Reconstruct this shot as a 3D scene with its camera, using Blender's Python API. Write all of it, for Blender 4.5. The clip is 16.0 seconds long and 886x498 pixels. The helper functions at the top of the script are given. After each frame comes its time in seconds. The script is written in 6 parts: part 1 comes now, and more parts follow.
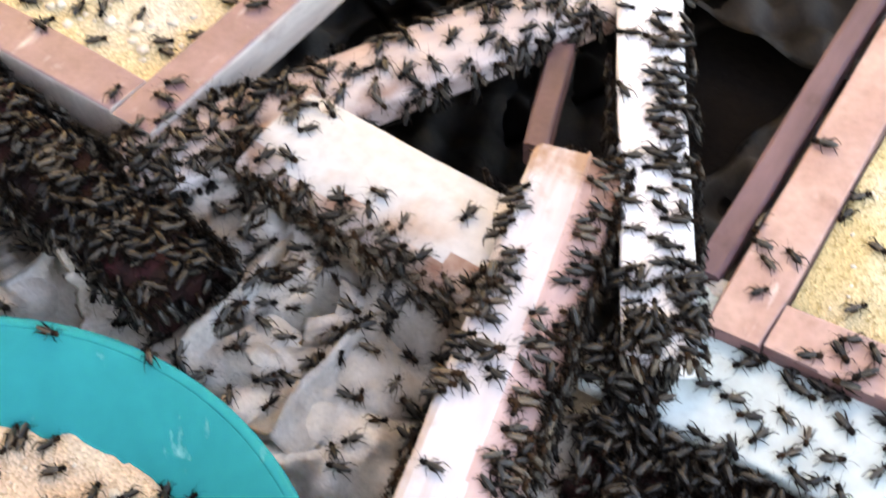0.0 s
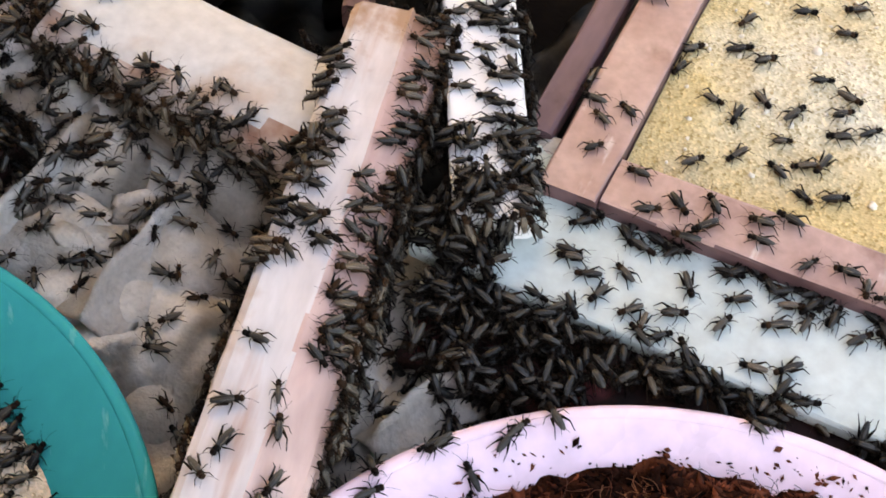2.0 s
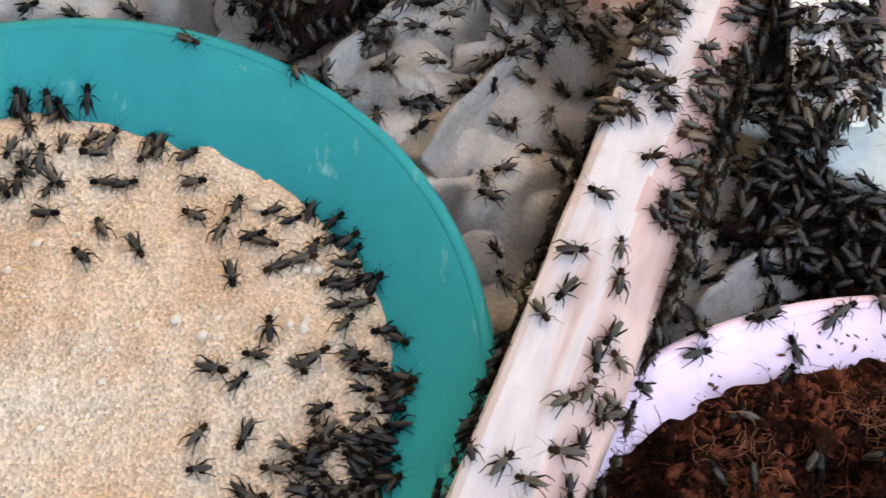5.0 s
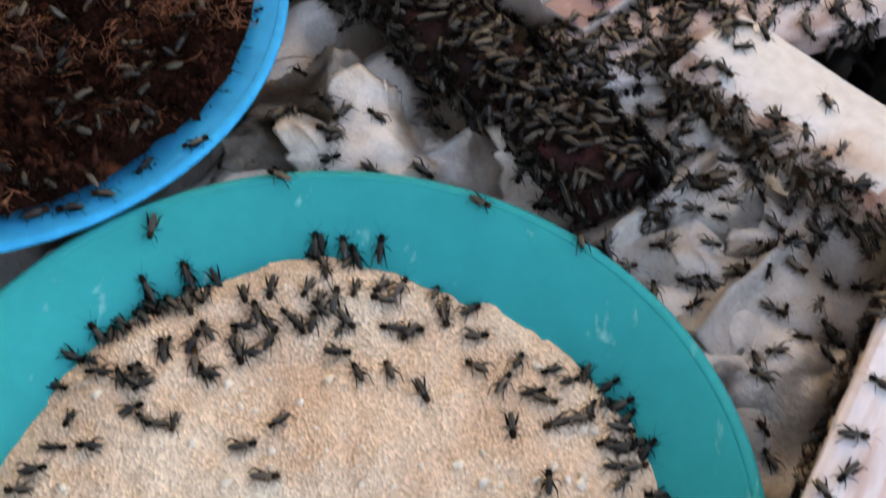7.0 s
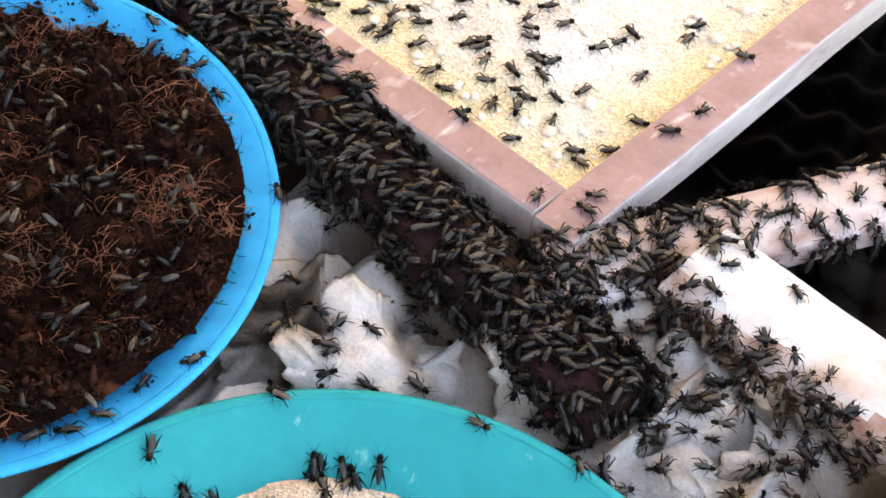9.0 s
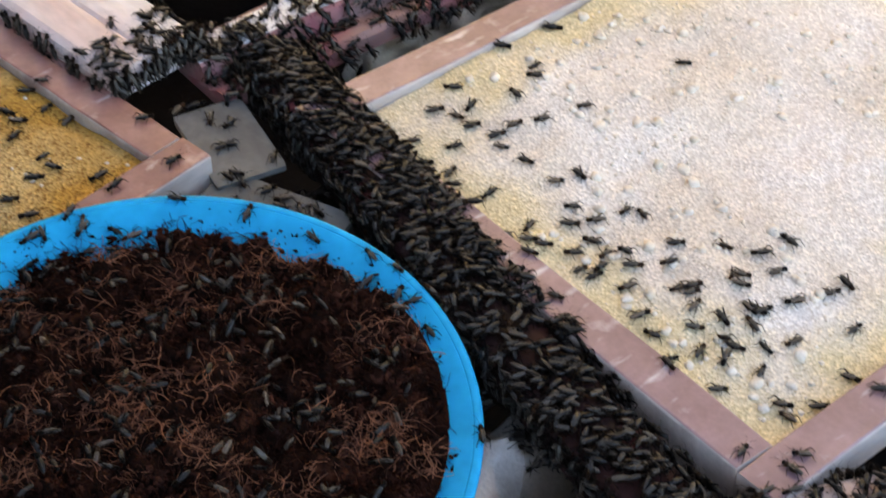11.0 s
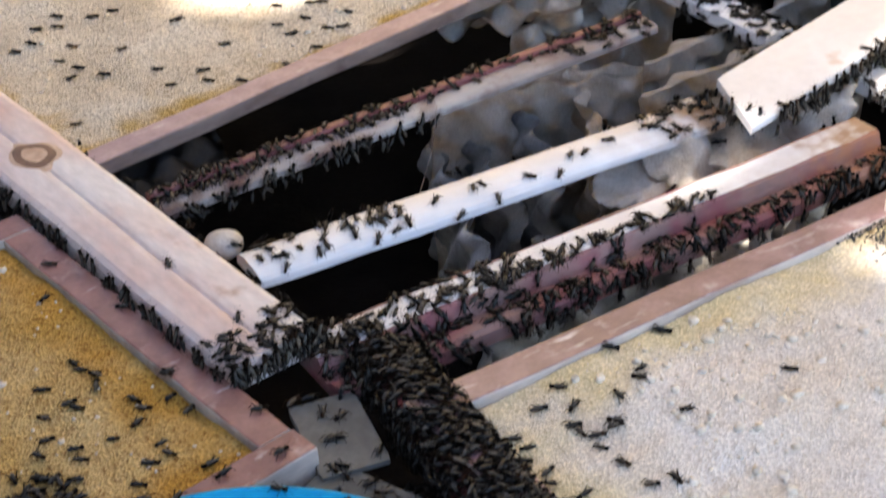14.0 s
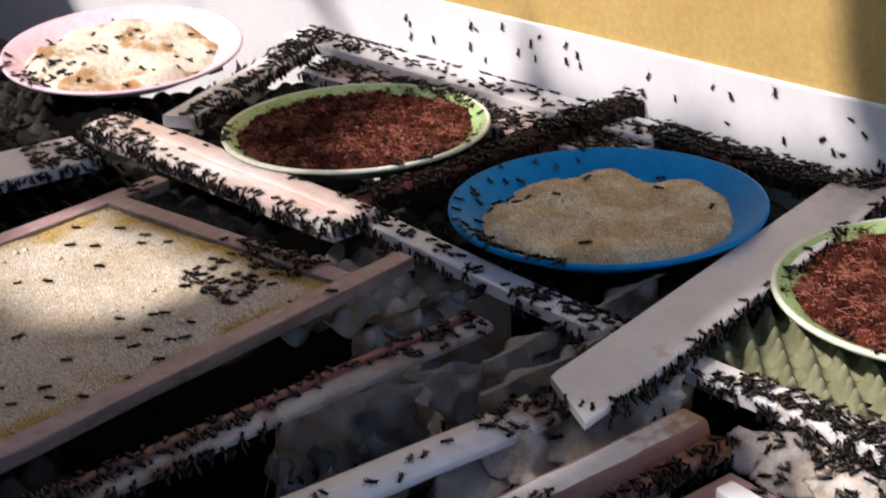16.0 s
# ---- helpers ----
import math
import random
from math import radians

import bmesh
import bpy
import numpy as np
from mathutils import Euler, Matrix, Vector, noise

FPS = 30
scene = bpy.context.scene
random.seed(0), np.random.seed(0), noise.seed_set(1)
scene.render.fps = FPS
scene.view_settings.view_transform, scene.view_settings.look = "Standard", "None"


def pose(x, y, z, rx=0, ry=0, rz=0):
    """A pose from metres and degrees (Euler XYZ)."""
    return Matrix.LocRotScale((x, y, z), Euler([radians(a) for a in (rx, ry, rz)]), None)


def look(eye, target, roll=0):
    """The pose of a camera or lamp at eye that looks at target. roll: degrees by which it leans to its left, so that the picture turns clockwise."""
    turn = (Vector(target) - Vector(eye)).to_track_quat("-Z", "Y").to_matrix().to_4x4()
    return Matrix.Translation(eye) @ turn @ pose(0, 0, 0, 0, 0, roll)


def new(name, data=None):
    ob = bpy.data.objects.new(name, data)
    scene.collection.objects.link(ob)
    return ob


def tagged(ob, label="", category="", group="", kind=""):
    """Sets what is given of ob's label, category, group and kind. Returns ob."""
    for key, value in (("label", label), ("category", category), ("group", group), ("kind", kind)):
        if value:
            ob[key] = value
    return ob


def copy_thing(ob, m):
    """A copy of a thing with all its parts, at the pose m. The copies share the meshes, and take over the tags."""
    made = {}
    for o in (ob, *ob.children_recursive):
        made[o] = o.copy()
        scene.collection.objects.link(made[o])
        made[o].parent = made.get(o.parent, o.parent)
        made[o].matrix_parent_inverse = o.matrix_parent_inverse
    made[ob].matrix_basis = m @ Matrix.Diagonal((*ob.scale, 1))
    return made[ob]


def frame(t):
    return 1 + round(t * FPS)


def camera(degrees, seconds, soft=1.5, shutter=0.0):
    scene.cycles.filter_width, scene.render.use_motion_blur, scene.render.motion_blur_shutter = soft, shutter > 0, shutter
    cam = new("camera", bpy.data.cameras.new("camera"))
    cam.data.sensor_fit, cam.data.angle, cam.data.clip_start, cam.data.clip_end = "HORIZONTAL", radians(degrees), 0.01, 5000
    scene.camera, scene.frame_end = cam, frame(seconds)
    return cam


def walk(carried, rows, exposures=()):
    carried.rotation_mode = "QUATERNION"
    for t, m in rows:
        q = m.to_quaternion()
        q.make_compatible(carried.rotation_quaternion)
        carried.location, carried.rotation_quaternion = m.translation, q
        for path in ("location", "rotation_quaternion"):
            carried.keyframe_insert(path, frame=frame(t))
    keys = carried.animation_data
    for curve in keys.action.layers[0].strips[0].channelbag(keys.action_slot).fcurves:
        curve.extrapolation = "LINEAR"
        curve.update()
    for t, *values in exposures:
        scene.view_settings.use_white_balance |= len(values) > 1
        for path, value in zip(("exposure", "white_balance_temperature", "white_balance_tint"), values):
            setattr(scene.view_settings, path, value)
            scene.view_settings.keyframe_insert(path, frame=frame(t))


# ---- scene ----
cam = camera(31.40, 16.0, soft=1.55, shutter=0.5)
PATH = [
    (0, (0.2053, -0.7398, 0.7335), (0.1886, -0.1120, -0.0447), -3.41),
    (0.5, (0.2094, -0.7333, 0.7108), (0.2250, -0.1357, -0.0908), -1.92),
    (1, (0.2435, -0.7314, 0.6850), (0.2888, -0.1434, -0.1226), -0.87),
    (1.5, (0.2326, -0.7269, 0.6813), (0.2911, -0.1481, -0.1321), -0.02),
    (2, (0.2090, -0.7388, 0.6688), (0.2955, -0.1516, -0.1360), 2.21),
    (2.5, (0.2059, -0.7412, 0.6586), (0.3148, -0.2042, -0.1779), 4.48),
    (3, (0.1902, -0.7540, 0.6477), (0.3187, -0.2061, -0.1789), 5.61),
    (3.5, (0.1752, -0.7573, 0.6568), (0.2845, -0.2001, -0.1663), 5.34),
    (4, (0.1309, -0.7597, 0.6711), (0.1902, -0.2183, -0.1676), 4.02),
    (4.2, (0.1243, -0.7585, 0.6762), (0.1629, -0.2230, -0.1674), 3.29),
    (6.3, (0.0473, -0.8090, 0.6822), (-0.0089, -0.2797, -0.1644), -0.60),
    (6.5, (0.0319, -0.8238, 0.6747), (-0.0404, -0.2394, -0.1335), 0.08),
    (7, (0.0098, -0.8007, 0.7130), (-0.0685, -0.1830, -0.0695), 0.97),
    (7.5, (-0.0288, -0.7574, 0.7466), (-0.0626, -0.1562, -0.0518), 4.17),
    (8, (-0.0571, -0.7296, 0.7768), (-0.0625, -0.1136, -0.0109), 6.35),
    (8.5, (-0.0612, -0.7357, 0.7779), (-0.0709, -0.0904, 0.0141), 6.06),
    (9, (-0.0726, -0.7396, 0.7785), (-0.0814, -0.0840, 0.0234), 6.70),
    (9.5, (-0.0861, -0.7360, 0.7886), (-0.1008, -0.0711, 0.0418), 6.80),
    (10, (-0.1174, -0.7344, 0.8088), (-0.1546, -0.0423, 0.0879), 6.39),
    (10.2, (-0.1147, -0.7143, 0.8263), (-0.1746, -0.0221, 0.1071), 5.11),
    (12.3, (0.0068, -0.7062, 0.8189), (-0.2711, 0.0299, 0.2017), -3.12),
    (12.5, (0.0080, -0.7052, 0.8247), (-0.2765, 0.0314, 0.2111), -3.61),
    (13, (0.0090, -0.7054, 0.8386), (-0.2852, 0.0587, 0.2644), -3.34),
    (13.5, (0.0116, -0.7044, 0.8437), (-0.2974, 0.0636, 0.2828), -3.60),
    (14, (0.0136, -0.7053, 0.8569), (-0.2961, 0.0734, 0.3113), -3.38),
    (14.5, (0.0271, -0.7097, 0.8748), (-0.2903, 0.1046, 0.3888), -3.31),
    (15, (0.0448, -0.7068, 0.8793), (-0.2263, 0.1399, 0.4215), -2.99),
    (15.5, (0.0458, -0.7071, 0.8910), (-0.1890, 0.1668, 0.4652), -2.46),
    (16, (0.0523, -0.7071, 0.8980), (-0.1963, 0.1772, 0.5027), -3.10),
]
EXPOSURES = [(0, 3.1, 8600, 16), (1, 2.68, 8800, 17), (1.5, 2.65, 8800, 17), (2, 2.57, 9100, 17), (3.2, 2.82, 9200, 17), (4, 2.85, 9200, 17), (6.4, 2.45, 8300, 12), (7, 2.54, 8200, 15),
             (7.5, 3.02, 7900, 12), (8, 3.2, 8100, 15), (9, 3.2, 8200, 16), (9.6, 2.95, 8000, 14), (10.2, 2.6, 7500, 12), (12.5, 2.35, 6900, 15),
             (13.5, 2.1, 6700, 12), (14, 2.13, 6750, 14), (14.5, 1.8, 6700, 15), (15.2, 1.15, 6600, 21), (15.6, 0.8, 6450, 21), (16, 0.2, 6400, 19)]

walk(cam, [(t, look(eye, target, roll)) for t, eye, target, roll in PATH], EXPOSURES)

# ---------------------------------------------------------------- light
world = bpy.data.worlds.new("world")
scene.world = world
world.use_nodes = True
wn = world.node_tree
sky = wn.nodes.new("ShaderNodeTexSky")
sky.sky_type = "NISHITA"
sky.sun_disc = False
SUN_ELEV, SUN_AZ = 50.0, 228.0      # degrees; azimuth counted clockwise from +y
sky.sun_elevation = radians(SUN_ELEV)
sky.sun_rotation = radians(SUN_AZ)
wn.nodes["Background"].inputs["Strength"].default_value = 0.15
wn.links.new(sky.outputs[0], wn.nodes["Background"].inputs["Color"])

sun_data = bpy.data.lights.new("sun", "SUN")
sun_data.energy = 4.8
sun_data.angle = radians(2.0)
sun_data.color = (1.0, 0.93, 0.84)
sun = new("sun", sun_data)
sun_dir = Vector((math.sin(radians(SUN_AZ)) * math.cos(radians(SUN_ELEV)),
                  math.cos(radians(SUN_AZ)) * math.cos(radians(SUN_ELEV)), math.sin(radians(SUN_ELEV))))
sun.matrix_world = look(sun_dir * 8, (0, 0, 0))

# ---------------------------------------------------------------- materials
def nodes_of(m):
    m.use_nodes = True
    nt = m.node_tree
    return nt, nt.nodes["Principled BSDF"]


def ramp(nt, fac, stops):
    r = nt.nodes.new("ShaderNodeValToRGB")
    el = r.color_ramp.elements
    while len(el) < len(stops):
        el.new(0.5)
    for e, (p, c) in zip(el, stops):
        e.position, e.color = p, (*c, 1)
    nt.links.new(fac, r.inputs[0])
    return r.outputs[0]


def noise_of(nt, scale, detail=4, stretch=None, space="Object", rough=0.55):
    co = nt.nodes.new("ShaderNodeTexCoord")
    n = nt.nodes.new("ShaderNodeTexNoise")
    n.inputs["Scale"].default_value = scale
    n.inputs["Detail"].default_value = detail
    n.inputs["Roughness"].default_value = rough
    out = co.outputs[space]
    if stretch:
        mp = nt.nodes.new("ShaderNodeMapping")
        mp.inputs["Scale"].default_value = stretch
        nt.links.new(out, mp.inputs[0])
        out = mp.outputs[0]
    nt.links.new(out, n.inputs["Vector"])
    return n.outputs["Fac"]


def mix(nt, fac, a, b, mode="MIX"):
    m = nt.nodes.new("ShaderNodeMix")
    m.data_type, m.blend_type = "RGBA", mode
    for sock, v in ((m.inputs[0], fac), (m.inputs[6], a), (m.inputs[7], b)):
        if isinstance(v, (int, float)):
            sock.default_value = v
        elif isinstance(v, tuple):
            sock.default_value = (*v, 1)
        else:
            nt.links.new(v, sock)
    return m.outputs[2]


def bump(nt, bsdf, fac, strength, dist):
    b = nt.nodes.new("ShaderNodeBump")
    b.inputs["Strength"].default_value = strength
    b.inputs["Distance"].default_value = dist
    nt.links.new(fac, b.inputs["Height"])
    nt.links.new(b.outputs[0], bsdf.inputs["Normal"])


def surface(name, light, dark, scale=14, rough=0.6, lo=0.35, hi=0.65, grain=180, bumps=0.2, dist=0.001, stretch=None,
            stain=None, stain_scale=6, stain_lo=0.58, stain_hi=0.72, metal=0.0, spec=0.5, streak=None, speckle=0.35, end=None):
    """A painted, wooden or mineral surface: two tones at one scale, fine grain, and stains of a shape of their own."""
    m = bpy.data.materials.new(name)
    nt, b = nodes_of(m)
    col = ramp(nt, noise_of(nt, scale, 5, stretch), [(lo, dark), (hi, light)])
    if streak:
        col = mix(nt, ramp(nt, noise_of(nt, streak[1], 6, streak[2]), [(streak[3], (0, 0, 0)), (streak[4], (1, 1, 1))]), col, streak[0])
    if stain:
        col = mix(nt, ramp(nt, noise_of(nt, stain_scale, 6), [(stain_lo, (0, 0, 0)), (stain_hi, (1, 1, 1))]), col, stain)
    if end:                         # stain, on one board painted shade, running in from one end: (tone, reach), or with the board's length, from its far end
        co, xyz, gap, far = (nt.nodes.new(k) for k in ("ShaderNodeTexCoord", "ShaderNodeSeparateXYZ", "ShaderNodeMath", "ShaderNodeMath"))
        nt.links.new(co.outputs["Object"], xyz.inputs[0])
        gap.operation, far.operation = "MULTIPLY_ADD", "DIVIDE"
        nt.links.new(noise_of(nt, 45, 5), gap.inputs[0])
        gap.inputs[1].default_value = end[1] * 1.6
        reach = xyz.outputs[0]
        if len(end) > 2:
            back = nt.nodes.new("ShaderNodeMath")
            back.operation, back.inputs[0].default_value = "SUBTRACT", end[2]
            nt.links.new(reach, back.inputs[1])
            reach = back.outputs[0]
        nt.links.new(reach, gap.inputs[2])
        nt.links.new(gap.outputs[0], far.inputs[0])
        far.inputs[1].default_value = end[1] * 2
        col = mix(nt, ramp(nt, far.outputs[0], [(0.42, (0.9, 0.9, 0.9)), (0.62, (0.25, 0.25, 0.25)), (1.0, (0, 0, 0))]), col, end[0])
    fine = noise_of(nt, grain, 3, stretch)
    col = mix(nt, speckle, col, ramp(nt, fine, [(0.25, (0.55, 0.55, 0.55)), (0.7, (1.15, 1.15, 1.15))]), "MULTIPLY")
    nt.links.new(col, b.inputs["Base Color"])
    r = nt.nodes.new("ShaderNodeMapRange")
    r.inputs[3].default_value, r.inputs[4].default_value = max(rough - 0.12, 0.05), min(rough + 0.12, 1)
    nt.links.new(noise_of(nt, scale * 2.5, 3), r.inputs[0])
    nt.links.new(r.outputs[0], b.inputs["Roughness"])
    b.inputs["Metallic"].default_value = metal
    b.inputs["Specular IOR Level"].default_value = spec
    bump(nt, b, fine, bumps, dist)
    return m


M_RAIL_SALMON = surface("faded_salmon_painted_wood", (0.50, 0.32, 0.27), (0.38, 0.215, 0.18), 22, 0.42, grain=160,
                        streak=((0.62, 0.50, 0.46), 60, (0.25, 1, 1), 0.64, 0.72), stain=(0.26, 0.13, 0.10), stain_scale=24, bumps=0.12)
M_RAIL = surface("red_brown_painted_wood", (0.35, 0.165, 0.130), (0.22, 0.092, 0.074), 22, 0.42, grain=160, stretch=(1, 1, 1),
                 streak=((0.62, 0.50, 0.46), 60, (0.25, 1, 1), 0.64, 0.72), stain=(0.48, 0.31, 0.26), stain_scale=30, bumps=0.12)
M_RAIL_MAUVE = surface("faded_mauve_painted_wood", (0.34, 0.205, 0.212), (0.22, 0.125, 0.134), 22, 0.40, grain=160, spec=0.8,
                       streak=((0.62, 0.56, 0.57), 60, (0.25, 1, 1), 0.60, 0.72), stain=(0.50, 0.415, 0.42), stain_scale=30, bumps=0.12)
M_RAIL_PINK = surface("dusty_pink_painted_wood", (0.47, 0.335, 0.338), (0.33, 0.215, 0.222), 22, 0.5, grain=160,
                      streak=((0.62, 0.54, 0.52), 60, (0.25, 1, 1), 0.60, 0.72), stain=(0.27, 0.16, 0.15), stain_scale=22, bumps=0.12)
M_RAIL_GREY = surface("grey_brown_wood", (0.30, 0.235, 0.205), (0.17, 0.12, 0.105), 26, 0.7, grain=190, stretch=(0.3, 1, 1), stain=(0.14, 0.085, 0.075), stain_scale=14, bumps=0.3)
M_RAIL_EDGE = surface("bare_whitish_wood_edge", (0.62, 0.55, 0.48), (0.42, 0.34, 0.29), 26, 0.7, grain=190,
                      stretch=(0.3, 1, 1), stain=(0.30, 0.2, 0.16), stain_scale=12, bumps=0.3)
M_MAUVE = surface("dull_mauve_brown_wood", (0.20, 0.11, 0.115), (0.11, 0.055, 0.058), 24, 0.6, grain=150, stretch=(0.3, 1, 1), stain=(0.07, 0.03, 0.03), stain_scale=20, bumps=0.25)
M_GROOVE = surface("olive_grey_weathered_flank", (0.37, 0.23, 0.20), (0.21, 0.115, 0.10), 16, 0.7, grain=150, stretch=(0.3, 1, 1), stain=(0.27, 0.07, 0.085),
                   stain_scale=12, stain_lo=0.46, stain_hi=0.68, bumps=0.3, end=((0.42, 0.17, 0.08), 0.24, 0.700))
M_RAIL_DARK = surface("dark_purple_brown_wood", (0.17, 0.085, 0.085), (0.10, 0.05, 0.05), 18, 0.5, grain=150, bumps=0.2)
M_WHITE = surface("white_painted_board", (0.87, 0.86, 0.85), (0.81, 0.79, 0.77), 9, 0.4, grain=70, stain=(0.62, 0.42, 0.29),
                  stain_scale=9, stain_lo=0.67, stain_hi=0.78, bumps=0.06, speckle=0.12)
M_WHITE_END = [surface("white_board_paint_with_stained_end", (0.87, 0.86, 0.85), (0.81, 0.79, 0.77), 9, 0.4, grain=70, stain=(0.62, 0.42, 0.29), stain_scale=9, stain_lo=0.67,
                       stain_hi=0.78, bumps=0.06, speckle=0.12, end=((0.36, 0.18, 0.08), reach, length)) for reach, length in ((0.17, 0.825), (0.15, 0.578), (0.20, 0.700))]
M_PINKISH = surface("worn_pinkish_white_board", (0.76, 0.715, 0.69), (0.66, 0.47, 0.41), 11, 0.5, grain=130, stretch=(0.35, 1, 1),
                    stain=(0.45, 0.27, 0.18), stain_scale=14, stain_lo=0.64, stain_hi=0.78, bumps=0.15)
M_WORN = surface("worn_brown_stained_white_wood", (0.64, 0.57, 0.53), (0.48, 0.34, 0.29), 14, 0.55, grain=130, stretch=(0.3, 1, 1),
                 stain=(0.26, 0.14, 0.10), stain_scale=18, stain_lo=0.54, stain_hi=0.70, bumps=0.2)
# worn grey wood; the shade on its near end is put into the colour
M_WORN_SHADED = surface("worn_grey_wood_shaded_end", (0.46, 0.43, 0.41), (0.26, 0.19, 0.175), 14, 0.6, grain=130, stretch=(0.3, 1, 1),
                      stain=(0.16, 0.08, 0.07), stain_scale=16, stain_lo=0.50, stain_hi=0.68, bumps=0.25, end=((0.10, 0.06, 0.055), 0.13))
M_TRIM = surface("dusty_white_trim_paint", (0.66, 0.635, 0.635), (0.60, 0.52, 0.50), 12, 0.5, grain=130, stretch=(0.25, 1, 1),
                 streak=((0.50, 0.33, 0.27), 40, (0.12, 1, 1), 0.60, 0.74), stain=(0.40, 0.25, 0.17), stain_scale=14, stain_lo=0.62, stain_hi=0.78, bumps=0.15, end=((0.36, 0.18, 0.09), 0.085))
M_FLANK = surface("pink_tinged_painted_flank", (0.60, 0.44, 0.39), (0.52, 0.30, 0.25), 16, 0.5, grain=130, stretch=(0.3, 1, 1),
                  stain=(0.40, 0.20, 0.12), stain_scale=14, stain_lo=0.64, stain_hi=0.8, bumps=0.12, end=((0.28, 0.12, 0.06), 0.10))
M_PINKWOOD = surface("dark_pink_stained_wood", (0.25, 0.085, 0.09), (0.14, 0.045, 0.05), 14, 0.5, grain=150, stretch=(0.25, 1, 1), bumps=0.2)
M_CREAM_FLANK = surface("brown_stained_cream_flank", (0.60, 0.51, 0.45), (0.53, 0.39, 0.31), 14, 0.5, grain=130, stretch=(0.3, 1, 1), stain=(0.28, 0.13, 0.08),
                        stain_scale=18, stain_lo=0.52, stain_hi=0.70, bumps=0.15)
M_CREAM = surface("cream_board", (0.60, 0.595, 0.58), (0.57, 0.54, 0.50), 8, 0.4, grain=110, stain=(0.44, 0.27, 0.17),
                  stain_scale=12, stain_lo=0.56, stain_hi=0.78, bumps=0.08)
M_DARKBOARD = surface("dark_red_brown_board", (0.034, 0.011, 0.010), (0.009, 0.005, 0.005), 20, 0.6, grain=140, stain=(0.16, 0.045, 0.05),
                      stain_scale=16, stain_lo=0.58, stain_hi=0.72, bumps=0.35, spec=0.15)
M_FOAM = surface("pale_green_white_sheet", (0.54, 0.61, 0.58), (0.46, 0.54, 0.50), 7, 0.45, grain=100, bumps=0.06)
M_GREY = surface("grey_card", (0.17, 0.165, 0.145), (0.10, 0.095, 0.085), 16, 0.8, grain=140, bumps=0.2)
M_CARTON = surface("grey_white_moulded_pulp", (0.69, 0.655, 0.605), (0.53, 0.465, 0.385), 24, 0.9, grain=300, bumps=0.8, dist=0.0016,
                   stain=(0.46, 0.34, 0.235), stain_scale=15, stain_lo=0.54, stain_hi=0.72, spec=0.2)
# dark copy of the pulp: shade under boards and dishes as colour
M_CARTON_DIM = surface("shade_dark_moulded_pulp", (0.085, 0.08, 0.076), (0.035, 0.033, 0.03), 14, 0.9, grain=420, bumps=0.35, dist=0.0008,
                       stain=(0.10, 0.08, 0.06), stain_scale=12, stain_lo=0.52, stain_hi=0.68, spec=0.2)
# darker copy of the tray pulp, the gap's shade put into its grey
M_CARTON_GREY = surface("grey_moulded_pulp", (0.46, 0.475, 0.49), (0.28, 0.285, 0.29), 20, 0.9, grain=320, bumps=0.5, dist=0.001,
                        stain=(0.17, 0.14, 0.11), stain_scale=15, stain_lo=0.60, stain_hi=0.74, spec=0.2)
M_CARTON_GREEN = surface("olive_green_moulded_pulp", (0.52, 0.53, 0.34), (0.33, 0.34, 0.19), 18, 0.9, grain=420, bumps=0.35, spec=0.2)
M_TEAL = surface("teal_plastic", (0.0, 0.32, 0.32), (0.0, 0.265, 0.27), 5, 0.40, grain=60, bumps=0.03, spec=0.06,
                 streak=((0.16, 0.46, 0.44), 75, (1, 0.22, 1), 0.63, 0.73), speckle=0.15)
M_BLUE = surface("bright_blue_plastic", (0.0, 0.36, 0.66), (0.0, 0.31, 0.58), 5, 0.40, grain=60, bumps=0.03, spec=0.06)
M_BLUE_DEEP = surface("deep_blue_plastic", (0.0, 0.27, 0.66), (0.0, 0.22, 0.56), 5, 0.40, grain=60, bumps=0.03, spec=0.06)
M_PINK = surface("pale_pink_plastic", (0.86, 0.66, 0.76), (0.82, 0.60, 0.71), 5, 0.28, grain=60, bumps=0.03)
M_GREEN = surface("light_green_plastic", (0.42, 0.62, 0.27), (0.36, 0.56, 0.22), 5, 0.3, grain=60, bumps=0.03)
M_RIMWHITE = surface("cream_white_plastic_rim", (0.80, 0.82, 0.68), (0.74, 0.77, 0.60), 5, 0.3, grain=60, bumps=0.03)
